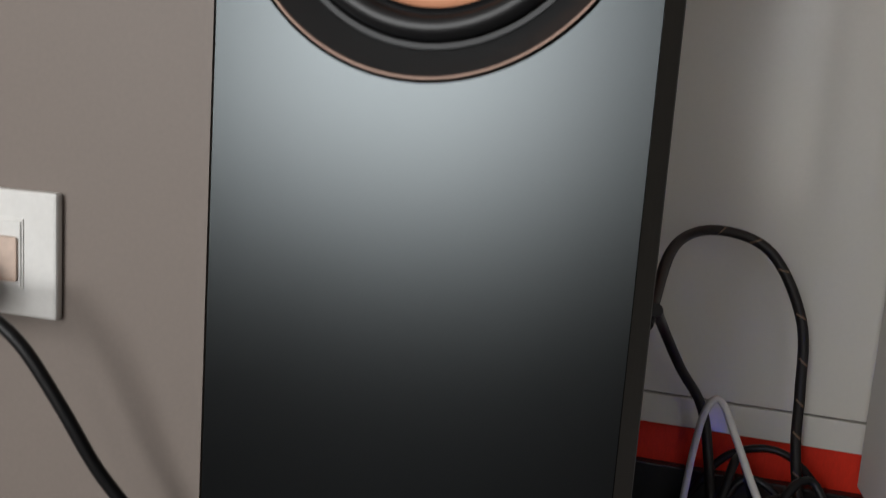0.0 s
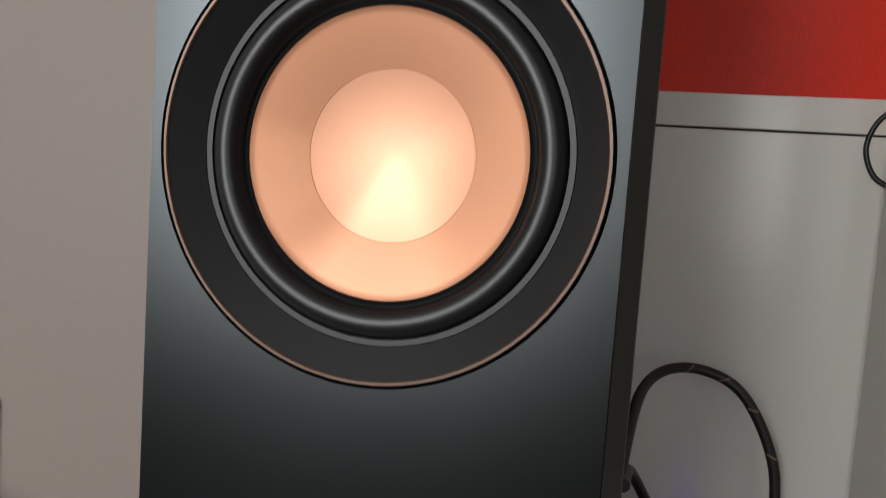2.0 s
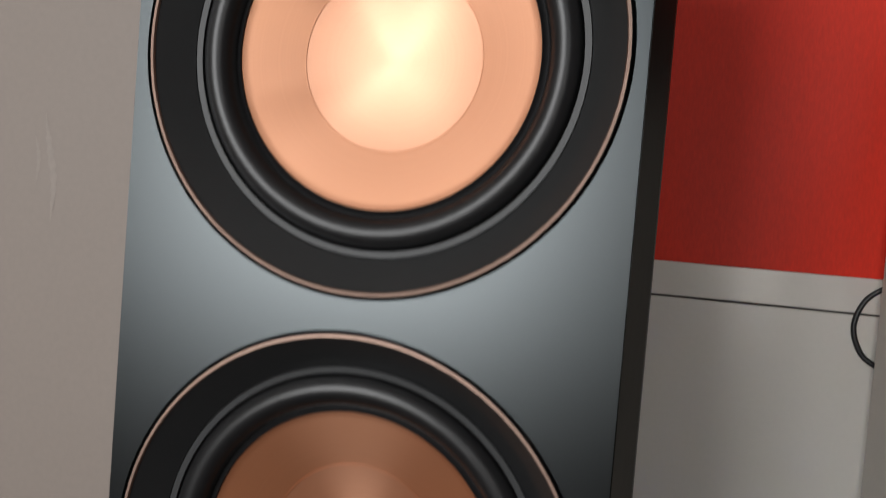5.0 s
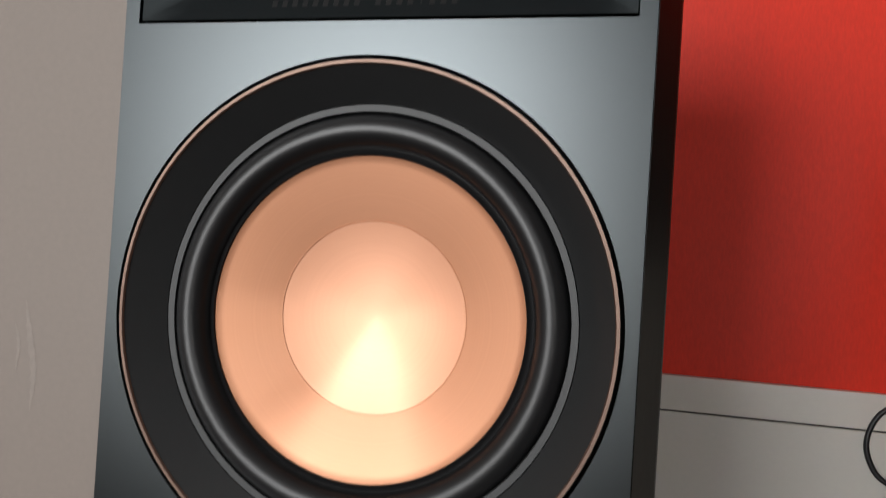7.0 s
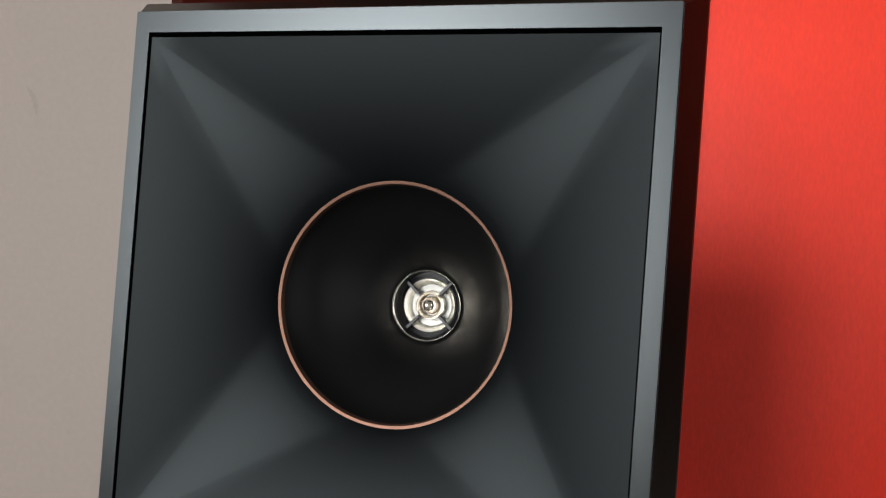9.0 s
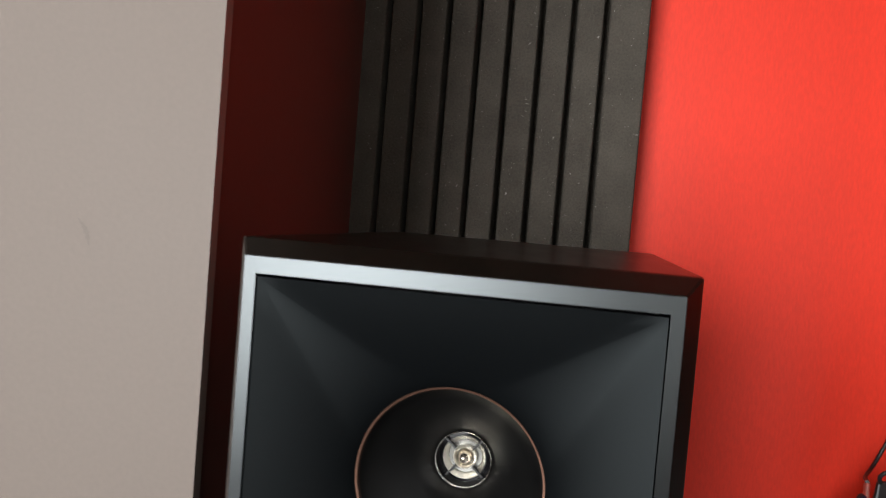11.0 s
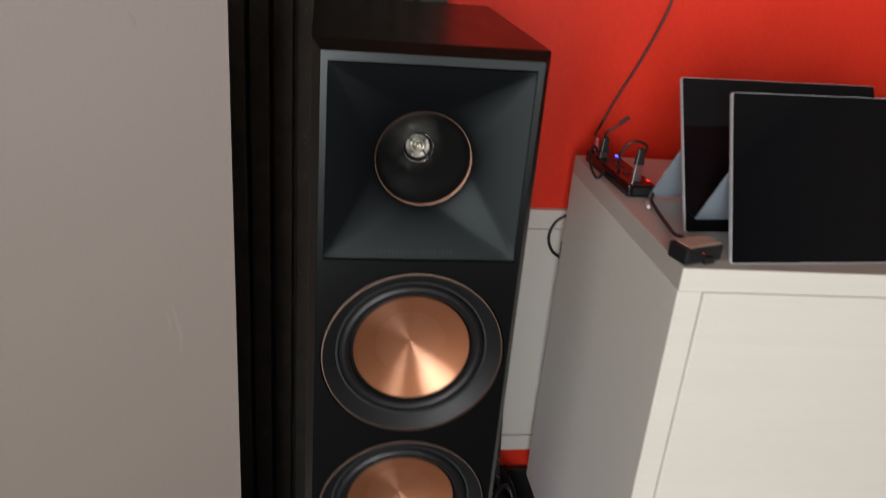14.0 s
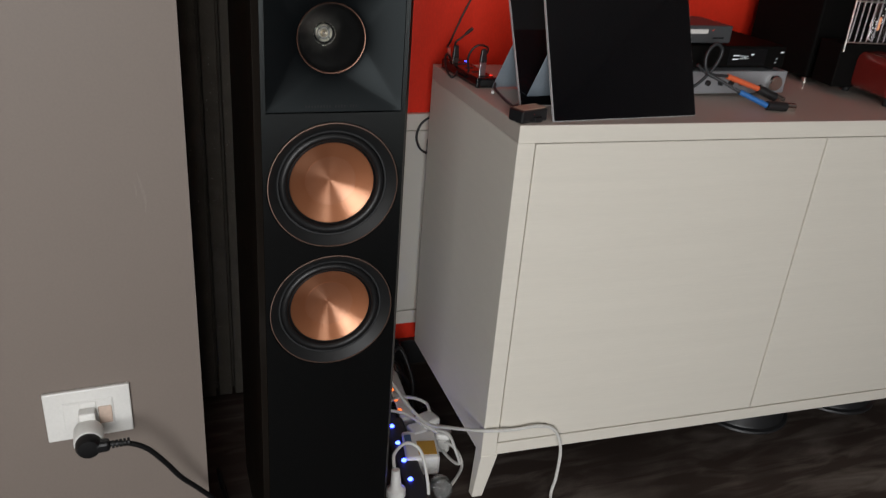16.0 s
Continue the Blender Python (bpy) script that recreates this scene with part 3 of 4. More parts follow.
def woofer(zc):
    m = Matrix.Translation((0, 0, zc)) @ FACING
    def turned(name, prof, mat, parent, label="", n=96):
        ob = part(name, lathe_bm(prof, n), mat, parent, label, smooth=40)
        ob.matrix_world = m
        return ob
    basket = turned("woofer", [(0.0899, -0.0060), (0.0888, -0.0050), (0.0886, -0.0010), (0.0880, 0.0), (0.0868, -0.0010), (0.0757, -0.0098), (0.0754, -0.0125)], M_TRIM, speaker, "black sloping woofer trim")
    turned("copper_line", [(0.0888, -0.0012), (0.0887, 0.0004), (0.0876, 0.0005), (0.0872, -0.0003)], M_LINE, basket, "thin copper trim line")
    turned("basket_rim", [(0.0755, -0.0120), (0.0753, -0.0098), (0.0730, -0.0100), (0.0726, -0.0135)], M_RIM, basket)
    roll = [(0.0726 - 0.0059 * (1 - math.cos(math.pi * i / 12)), -0.0128 + 0.0062 * math.sin(math.pi * i / 12)) for i in range(13)]
    turned("surround", [(0.0730, -0.0135)] + roll + [(0.0604, -0.0140), (0.0594, -0.0136), (0.0586, -0.0128), (0.0580, -0.0123), (0.0577, -0.0134)], M_RUBBER, basket, "glossy black rubber surround")
    cone = [(0.0582, -0.0128)] + [(0.0580 - 0.0231 * i / 8, -0.0130 - 0.0092 * (i / 8)) for i in range(9)]
    turned("cone", cone, M_COPPER, basket, "spun copper woofer cone", 128)
    turned("cap_seam", [(0.03545, -0.02200), (0.03530, -0.02182), (0.03505, -0.02190), (0.03495, -0.02220)], M_COPPER, basket, "fine seam round the cap")
    radii = [0.0352 * (1 - i / 16) for i in range(17)]
    turned("dust_cap", [(r, -0.0285 + 0.045 * r + 3.8 * r * r) for r in radii], M_CAP, basket, "dished copper centre cap", 128)
    return basket


woofer(ZLO)
woofer(ZUP)
for sx in (-1, 1):
    for y in (0.045, 0.255):
        foot = part("foot", lathe_bm([(0.0, 0.0), (0.012, 0.0), (0.014, 0.004), (0.014, 0.014), (0.010, 0.020), (0.010, FOOT + 0.001), (0.0, FOOT + 0.001)], 24), M_RUBBER, speaker)
        foot.matrix_world = Matrix.Translation((sx * 0.075, y, 0))

# ---- the sideboard ----
SX, SY, ST, SW, SD = 0.331, 0.133, 0.778, 1.241, 0.44
SKEW = -0.043


def side_box(x0, x1, y0, y1, z0, z1, bevel=0.001):
    bm = box_bm(x0, x1, y0, y1, z0, z1, bevel, 1)
    for v in bm.verts:
        v.co.y += SKEW * v.co.x
    bmesh.ops.translate(bm, verts=bm.verts[:], vec=(SX, SY, 0))
    return bm


sideboard = empty("sideboard", pose(0, 0, 0), "pale oak sideboard with flush doors on short tapered legs", "sideboard")
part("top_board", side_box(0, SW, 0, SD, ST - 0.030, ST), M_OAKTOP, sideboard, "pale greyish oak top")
part("front_edging", side_box(0, SW, -0.0012, 0, ST - 0.030, ST, 0.0004), M_OAK, sideboard, "cream edging strip along the top board")
part("side_panel", side_box(0, 0.031, 0, SD, 0.106, ST - 0.0305), M_OAK, sideboard)
part("side_panel", side_box(SW - 0.031, SW, 0, SD, 0.106, ST - 0.0305), M_OAK, sideboard)
part("bottom_board", side_box(0.0315, SW - 0.0315, 0, SD, 0.106, 0.133), M_OAK, sideboard)
part("back_panel", side_box(0.0315, SW - 0.0315, SD - 0.012, SD, 0.134, ST - 0.0305), M_OAK, sideboard)
part("carcass_shadow", side_box(0.032, SW - 0.032, 0.022, 0.026, 0.134, ST - 0.032), M_GAP, sideboard)
for k in range(2):
    x = 0.0335 + k * 0.5885
    part("door", side_box(x, x + 0.5850, 0.0008, 0.020, 0.1355, ST - 0.0322, 0.0012), M_OAK, sideboard, "flush pale oak door")
for x, s in ((0.0, 1), (SW, -1)):
    for y in (0.0, SD - 0.03):
        x = (0.0 if s > 0 else SW) + (s * 0.10 if y else 0.0)
        bm = bmesh.new()
        lo = [(x - s * 0.008, y + 0.004), (x + s * 0.014, y + 0.004), (x + s * 0.014, y + 0.022), (x - s * 0.008, y + 0.022)]
        hi = [(x + s * 0.0005, y), (x + s * 0.036, y), (x + s * 0.036, y + 0.030), (x + s * 0.0005, y + 0.030)]
        va = [bm.verts.new((SX + a, SY + b + SKEW * a, 0)) for a, b in lo]
        vb = [bm.verts.new((SX + a, SY + b + SKEW * a, 0.1058)) for a, b in hi]
        for i in range(4):
            bm.faces.new((va[i], va[(i + 1) % 4], vb[(i + 1) % 4], vb[i]))
        bm.faces.new(va[::-1])
        bm.faces.new(vb)
        bmesh.ops.recalc_face_normals(bm, faces=bm.faces[:])
        bmesh.ops.bevel(bm, geom=bm.edges[:], offset=0.0012, segments=1, profile=0.5, affect="EDGES")
        part("leg", bm, M_OAK, sideboard)


# ---- tablets on the sideboard ----
def tablet(m, opening, label):
    w, h, t = 0.2894, 0.2055, 0.0055
    ob = empty("tablet", m, label, "tablet", "tablets on the sideboard")
    def slab(name, x0, x1, y0, y1, z0, z1, r, mat, lab=""):
        bm = box_bm(x0, x1, y0, y1, z0, z1)
        upright = [e for e in bm.edges if abs(e.verts[0].co.y - e.verts[1].co.y) > 1e-5]
        bmesh.ops.bevel(bm, geom=upright, offset=r, segments=5, profile=0.5, affect="EDGES")
        return part(name, bm, mat, ob, lab, smooth=30)
    slab("shell", -w / 2, w / 2, 0, t, 0, h, 0.0035, M_SHELL, "silver metal shell and rim")
    slab("screen", -w / 2 + 0.0008, w / 2 - 0.0008, -0.0009, 0.0004, 0.0008, h - 0.0008, 0.0029, M_SCREEN, "switched-off black glass screen")
    stand = part("kickstand", box_bm(-w / 2 + 0.002, w / 2 - 0.002, 0, 0.0022, -0.118, 0, 0.0008, 1), M_STAND, ob, "blue-grey folding stand")
    stand.matrix_world = m @ Matrix.Translation((0, t + 0.0002, 0.112)) @ Matrix.Rotation(radians(opening), 4, "X")
    return ob


tablet(Matrix.Translation((0.5415, 0.152, ST + 0.001)) @ Matrix.Rotation(radians(2.9), 4, "Z") @ Matrix.Rotation(radians(-23), 4, "X"), 55.4, "black-screened silver tablet leaning back on its stand at the sideboard's front")
tablet(Matrix.Translation((0.525, 0.246, ST + 0.001)) @ Matrix.Rotation(radians(2.2), 4, "Z") @ Matrix.Rotation(radians(-27), 4, "X"), 62.7, "second silver tablet with a dark screen, standing behind another")


# ---- small things on the sideboard ----
def cable(name, points, radius, material, label, category="cable", n=8):
    return tagged(part(name, tube_bm(points, radius, n), material, smooth=60), label, category)


card_reader = empty("card_reader", pose(0.357, 0.162, ST, 0, 0, 19), "small black adapter box with a tan top", "adapter")
part("body", box_bm(-0.0290, 0.0290, -0.0165, 0.0165, 0, 0.021, 0.003), M_BLACK, card_reader)
part("top_label", box_bm(-0.0235, 0.0265, -0.0135, 0.0135, 0.0212, 0.0222, 0.0008), M_TAN, card_reader, "tan worn top")
part("port", box_bm(-0.004, 0.012, -0.0225, -0.0160, 0.0012, 0.009, 0.001), M_BLACK, card_reader)
part("light", box_bm(-0.0036, -0.0026, -0.0169, -0.0164, 0.0125, 0.0135), M_LEDRED, card_reader, "red indicator light")

hub = empty("usb_hub", pose(0.369, 0.370, ST, 0, 0, 3), "long glossy black powered hub with plugs and indicator lights", "hub")
part("body", box_bm(-0.022, 0.022, 0, 0.175, 0, 0.019, 0.003), M_BLACKGLOSS, hub)
part("port_band", box_bm(-0.014, 0.014, -0.0012, 0.0002, 0.005, 0.015), M_BLACK, hub)
for y in (0.018, 0.052, 0.086, 0.120, 0.152):
    part("port", box_bm(-0.0085, 0.0085, y - 0.0035, y + 0.0035, 0.0188, 0.0200, 0.0005), M_BLACK, hub)
for y, x, tall, shell in ((0.018, -0.004, 0.026, M_SILVER), (0.132, -0.010, 0.010, M_STEEL)):
    part("plug", box_bm(x - 0.0062, x + 0.0062, y - 0.0025, y + 0.0025, 0.019, 0.019 + tall, 0.0006), shell, hub, "metal plug shell")
    bm = box_bm(x - 0.0072, x + 0.0072, y - 0.0042, y + 0.0042, 0.018 + tall, 0.044 + tall, 0.0028)
    for v in bm.verts:
        k = 1.0 - 0.35 * max(0.0, (v.co.z - 0.026 - tall) / 0.018)
        v.co.x, v.co.y = x + (v.co.x - x) * k, y + (v.co.y - y) * k
    part("plug", bm, M_BLACK, hub, "tapered black plug")
part("light", box_bm(0.0150, 0.0190, 0.1395, 0.1425, 0.0188, 0.0204), M_LEDDIM, hub, "blue indicator light")
part("light", box_bm(0.0150, 0.0200, 0.0215, 0.0235, 0.0188, 0.0198), M_LEDRED, hub, "red indicator light")
cable("hub_cable", [(0.352, 0.540, 0.818), (0.370, 0.600, 0.808), (0.390, 0.636, 0.814), (0.413, 0.638, 0.867), (0.441, 0.638, 0.925), (0.463, 0.638, 0.980), (0.478, 0.638, 1.03), (0.488, 0.638, 1.12), (0.497, 0.638, 1.25), (0.52, 0.638, 1.6), (0.53, 0.638, 2.2)], 0.0022, M_BLACK, "thin black cable climbing the red wall from the hub")
cable("jack_plug", [(0.346, 0.520, 0.803), (0.348, 0.528, 0.810), (0.3505, 0.536, 0.817)], 0.0032, M_SATIN, "bright metal jack at the hub's far end", "jack plug", 12)
cable("hub_loop_cable", [(0.350, 0.520, 0.800), (0.338, 0.512, 0.812), (0.329, 0.498, 0.802), (0.3245, 0.470, 0.788), (0.3255, 0.447, 0.7815), (0.333, 0.450, 0.7825), (0.346, 0.465, 0.790)], 0.0022, M_BLACK, "black cable looping over the sideboard's edge")
cable("hub_arch_cable", [(0.358, 0.440, 0.797), (0.352, 0.434, 0.820), (0.358, 0.430, 0.838), (0.370, 0.425, 0.847), (0.380, 0.410, 0.846), (0.376, 0.398, 0.840), (0.367, 0.389, 0.836)], 0.0021, M_BLACK, "short black cable arching between hub ports")
stub = cable("hub_stub_cable", [(0.352, 0.503, 0.826), (0.347, 0.494, 0.838), (0.357, 0.490, 0.848), (0.368, 0.490, 0.857)], 0.0020, M_BLACK, "stiff black cable end standing beside the hub")
part("plug", tube_bm([(0.366, 0.490, 0.8555), (0.372, 0.490, 0.861), (0.379, 0.490, 0.8665)], 0.0034, 10, 3), M_BLACK, stub, smooth=60)
cable("adapter_cable", [(0.384, 0.372, 0.789), (0.378, 0.352, 0.790), (0.370, 0.335, 0.787), (0.366, 0.300, 0.784), (0.360, 0.255, 0.784), (0.352, 0.212, 0.788), (0.345, 0.180, 0.7985), (0.343, 0.172, 0.7995)], 0.0024, M_BLACK, "thin black cable from the hub to the adapter box")
cable("loose_plug", [(0.361, 0.322, 0.7825), (0.364, 0.330, 0.7825), (0.367, 0.340, 0.7825)], 0.0027, M_WCABLE, "small white plug end lying on the sideboard", "plug", 12)

amp = empty("amplifier", pose(0.872, 0.285, ST), "slim silver amplifier with small knobs", "amplifier")
part("case", box_bm(-0.115, 0.115, 0, 0.22, 0.006, 0.050, 0.002), M_AMPCASE, amp)
for x in (-0.075, -0.045, -0.020, 0.004):
    k = part("button", lathe_bm([(0.0, 0.006), (0.005, 0.005), (0.0055, 0.0), (0.0055, -0.001)], 20), M_BLACK, amp, smooth=40)
    k.matrix_world = Matrix.Translation((0.872 + x, 0.285, ST + 0.028)) @ FACING
k = part("volume_knob", lathe_bm([(0.0, 0.014), (0.013, 0.014), (0.0145, 0.012), (0.015, 0.0), (0.015, -0.001)], 40), M_CHROME, amp, "polished volume knob", smooth=40)
k.matrix_world = Matrix.Translation((0.872 + 0.082, 0.285, ST + 0.028)) @ FACING
for x in (-0.1, 0.1):
    for y in (0.02, 0.2):
        part("foot", box_bm(x - 0.008, x + 0.008, y - 0.008, y + 0.008, 0, 0.0062), M_RUBBER, amp)

dac = empty("converter", pose(0.865, 0.288, ST + 0.0505), "black digital converter with a lit white display", "audio converter")
part("case", box_bm(-0.115, 0.108, 0, 0.20, 0.006, 0.048, 0.002), M_CRATE, dac)
part("front_glass", box_bm(-0.030, 0.060, -0.0015, 0.0005, 0.011, 0.043, 0.0004, 1), M_BLACKGLOSS, dac, "glossy black display window")
for x, z, w, h in ((-0.012, 0.030, 0.0075, 0.0010), (-0.013, 0.023, 0.0065, 0.0010), (0.026, 0.032, 0.0035, 0.0010)):
    part("display_mark", box_bm(x - w, x + w, -0.0024, -0.0016, z - h, z + h), M_DISPLAY, dac, "lit display line")
word = bpy.data.curves.new("display_word", "FONT")
word.body, word.size, word.extrude, word.align_x, word.align_y = "DAC", 0.0095, 0.0002, "CENTER", "CENTER"
word_ob = new("display_word", word)
word.materials.append(M_DISPLAY)
word_ob.parent = dac
word_ob.matrix_world = Matrix.Translation((0.865 + 0.008, 0.2861, ST + 0.0505 + 0.026)) @ FACING
for x, z, w in ((0.088, 0.024, 0.0012), (0.086, 0.016, 0.0012), (0.099, 0.036, 0.004)):
    part("front_mark", box_bm(x - w, x + w, -0.0008, -0.0001, z - 0.0010, z + 0.0010), M_DISPLAY, dac)
for x in (-0.1, 0.09):
    for y in (0.02, 0.18):
        part("foot", box_bm(x - 0.007, x + 0.007, y - 0.007, y + 0.007, 0, 0.0062), M_RUBBER, dac)

streamer = empty("streamer_box", pose(0.783, 0.295, ST + 0.0988), "small grey media box with a red standby light", "media box")
part("case", box_bm(-0.055, 0.055, 0, 0.11, 0.003, 0.036, 0.003), M_GCABLE, streamer)
part("slot", box_bm(0.012, 0.036, -0.0012, 0.0004, 0.012, 0.0145), M_BLACKGLOSS, streamer)
part("light", box_bm(0.0085, 0.0099, -0.0014, -0.0002, 0.0262, 0.0280), M_LEDRED, streamer, "red standby light")
part("badge", box_bm(-0.045, -0.002, -0.0015, 0.0002, 0.021, 0.029), M_WHITE, streamer, "white badge strip")
for x in (-0.04, 0.04):
    for y in (0.015, 0.095):
        part("foot", box_bm(x - 0.006, x + 0.006, y - 0.006, y + 0.006, 0, 0.0032), M_RUBBER, streamer)


def connector(name, line, sleeve, label):
    """An XLR cable end: grey cable, coloured sleeve, black body, bright tip."""
    p = [Vector(q) for q in line]
    ob = tagged(part(name, tube_bm(p[:-2], 0.0031, 10), M_DCABLE, smooth=60), label, "audio cable")
    a, b = p[-3], p[-2]
    part("sleeve", tube_bm([a, a.lerp(b, 0.5), b], 0.0052, 12, 2), sleeve, ob, "coloured cable sleeve", smooth=60)
    c = p[-1]
    part("plug_body", tube_bm([b, b.lerp(c, 0.35), b.lerp(c, 0.7)], 0.0086, 14, 2), M_BLACK, ob, smooth=60)
    part("plug_tip", tube_bm([b.lerp(c, 0.7), b.lerp(c, 0.85), c], 0.0080, 14, 2), M_CHROME, ob, "bright metal plug tip", smooth=60)
    return ob


connector("audio_cable", [(0.690, 0.250, 0.792), (0.730, 0.244, 0.806), (0.768, 0.242, 0.842), (0.782, 0.244, 0.876), (0.766, 0.246, 0.888), (0.750, 0.245, 0.866), (0.758, 0.240, 0.836), (0.802, 0.238, 0.830), (0.872, 0.228, 0.808), (0.922, 0.212, 0.787)], M_ORANGE, "grey audio cable with an orange sleeve and loose plug")
connector("audio_cable", [(0.735, 0.246, 0.850), (0.752, 0.243, 0.838), (0.776, 0.230, 0.826), (0.812, 0.207, 0.808), (0.860, 0.182, 0.788), (0.916, 0.172, 0.786)], M_BLUE, "grey audio cable with a blue sleeve and loose plug")

big_box = empty("black_loudspeaker", pose(1.33, 0.372, ST), "large black box standing on small metal feet", "loudspeaker")
part("case", box_bm(-0.21, 0.25, 0, 0.20, 0.015, 0.42, 0.004), M_CRATE, big_box)
for x in (-0.19, 0.23):
    for y in (0.02, 0.18):
        f = part("foot", lathe_bm([(0, 0), (0.006, 0), (0.006, 0.016), (0, 0.016)], 16), M_CHROME, big_box)
        f.matrix_world = Matrix.Translation((1.33 + x, 0.372 + y, ST))

tube_amp = empty("tube_amplifier", pose(1.305, 0.152, ST, 0, 0, -8), "dark red valve amplifier with a wire cage and glowing tubes", "amplifier")
bm = box_bm(-0.172, 0.17, 0, 0.10, 0.018, 0.093)
bmesh.ops.bevel(bm, geom=[e for e in bm.edges if abs(e.verts[0].co.y - e.verts[1].co.y) > 0.09], offset=0.018, segments=5, profile=0.5, affect="EDGES")
part("chassis", bm, M_AMPRED, tube_amp, "dark red lacquered chassis", smooth=40)
for x in (-0.140, 0.145):
    for y in (0.02, 0.15):
        f = part("foot", lathe_bm([(0, 0), (0.008, 0), (0.009, 0.019), (0, 0.019)], 20), M_RIM, tube_amp)
        f.parent = tube_amp
        f.matrix_local = Matrix.Translation((x, y, 0))
part("rear_base", box_bm(-0.215, 0.165, 0.102, 0.170, 0.018, 0.106, 0.002), M_CRATE, tube_amp)
for i in range(25):
    x = -0.200 + i * 0.0135
    part("cage_wire", tube_bm([(x, 0.106, 0.108), (x, 0.105, 0.17), (x, 0.105, 0.23), (x, 0.110, 0.25), (x, 0.13, 0.252), (x, 0.165, 0.25)], 0.0012, 6, 4), M_SILVER, tube_amp)
part("cage_end", tube_bm([(-0.210, 0.100, 0.090), (-0.210, 0.102, 0.17), (-0.210, 0.102, 0.25)], 0.0018, 6, 4), M_SATIN, tube_amp, "flat end bar of the cage")
for z in (0.109, 0.19):
    part("cage_rail", tube_bm([(-0.210, 0.1030, z), (0.0, 0.1030, z), (0.130, 0.1030, z)], 0.0014, 6, 2), M_SATIN, tube_amp)
for x in (-0.115, -0.055, 0.02, 0.09):
    part("tube", lathe_bm([(0, 0.20), (0.012, 0.195), (0.016, 0.175), (0.017, 0.14), (0.014, 0.108), (0.0, 0.1065)], 24), M_GLASS, tube_amp, "clear glass valve", smooth=60).matrix_local = Matrix.Translation((x, 0.136, 0))
    part("filament", lathe_bm([(0, 0.158), (0.0012, 0.157), (0.0014, 0.132), (0, 0.131)], 10), M_FILAMENT, tube_amp, "glowing filament").matrix_local = Matrix.Translation((x, 0.136, 0))

# ---- socket on the grey wall ----
outlet = empty("wall_socket", WALL_M @ pose(-0.170, 0, 0.339), "white three-module wall socket plate with a plug", "wall socket")
part("plate", box_bm(-0.0615, 0.0615, -0.0075, 0, -0.0440, 0.0440, 0.0022), M_WHITE, outlet)
part("module_frame", box_bm(-0.036, 0.036, -0.0086, -0.0074, -0.0245, 0.0245, 0.0006), M_WHITE, outlet)
for x in (-0.0235, 0.0, 0.0235):
    part("module", box_bm(x - 0.0113, x + 0.0113, -0.0098, -0.0084, -0.0228, 0.0228, 0.0008), M_WHITE, outlet)
part("pin_block", box_bm(0.0140, 0.0330, -0.0106, -0.0097, -0.019, 0.012, 0.002), M_PLAT, outlet, "terracotta-tinted pin block")
plug = empty("plug_adapter", WALL_M @ pose(-0.172, -0.0100, 0.330), "round white adapter holding a black mains plug", "plug adapter")
part("neck", box_bm(-0.012, 0.012, -0.018, -0.0002, -0.004, 0.022, 0.003), M_WHITE, plug)
part("body", lathe_bm([(0.0, 0.0), (0.019, 0.0), (0.0215, 0.003), (0.0215, 0.030), (0.020, 0.033), (0.0, 0.033)], 40), M_WHITE, plug, smooth=40).matrix_local = pose(0, -0.014, -0.010) @ FACING
part("mains_plug", lathe_bm([(0.0, 0.0), (0.0185, 0.0), (0.0185, 0.010), (0.015, 0.016), (0.0, 0.018)], 40), M_RUBBER, plug, "black mains plug", smooth=40).matrix_local = pose(0, -0.0475, -0.010) @ FACING
part("plug_grip", box_bm(-0.004, 0.030, -0.064, -0.048, -0.020, -0.002, 0.005), M_RUBBER, plug)
for i in range(5):
    x = 0.032 + i * 0.0055
    part("strain_ring", lathe_bm([(0.0, 0), (0.0062, 0), (0.0062, 0.0034), (0, 0.0034)], 16), M_RUBBER, plug).matrix_local = pose(x, -0.056, -0.0115, 0, 90, 0)
cord = part("power_cable", tube_bm([(-0.145, -0.066, 0.3205), (-0.115, -0.064, 0.313), (-0.090, -0.060, 0.293), (-0.066, -0.054, 0.255), (-0.045, -0.047, 0.215), (-0.020, -0.038, 0.178), (0.006, -0.032, 0.140), (0.026, -0.028, 0.10), (0.038, -0.022, 0.045), (0.042, 0.0, 0.010), (0.040, 0.06, 0.006), (0.034, 0.20, 0.006)], 0.0042, 10), M_RUBBER, smooth=60)
cord.matrix_world = WALL_M
tagged(cord, "thick black mains cord hanging from the plug", "power cord")

# ---- behind the speaker: braided cable, wall loop ----
LOOP = [(0.100, 0.345, 0.299), (0.119, 0.516, 0.348), (0.162, 0.570, 0.363), (0.217, 0.570, 0.345), (0.255, 0.570, 0.277), (0.263, 0.570, 0.201), (0.266, 0.570, 0.142), (0.276, 0.559, 0.071), (0.285, 0.527, 0.017), (0.257, 0.436, 0.010)]
braid = cable("braided_cable", LOOP, 0.0055, M_BRAID, "thick dark braided cable with tan flecks looping behind the speaker", "cable", 12)
fine_line = spline(LOOP, 8)
for i in range(6, len(fine_line) - 4, 5):
    a, b = fine_line[i], fine_line[i + 1]
    mid = a.lerp(b, 0.5)
    d = (b - a).normalized()
    side = d.cross(Vector((0, 1, 0))).normalized()
    s0 = mid - d * 0.004 - side * 0.0035 + Vector((0, -0.0034, 0))
    s1 = mid + d * 0.004 + side * 0.0035 + Vector((0, -0.0034, 0))
    part("fleck", tube_bm([s0, s0.lerp(s1, 0.5) + Vector((0, -0.0012, 0)), s1], 0.0015, 6, 2), M_BRAIDTAN, braid, "tan fleck")
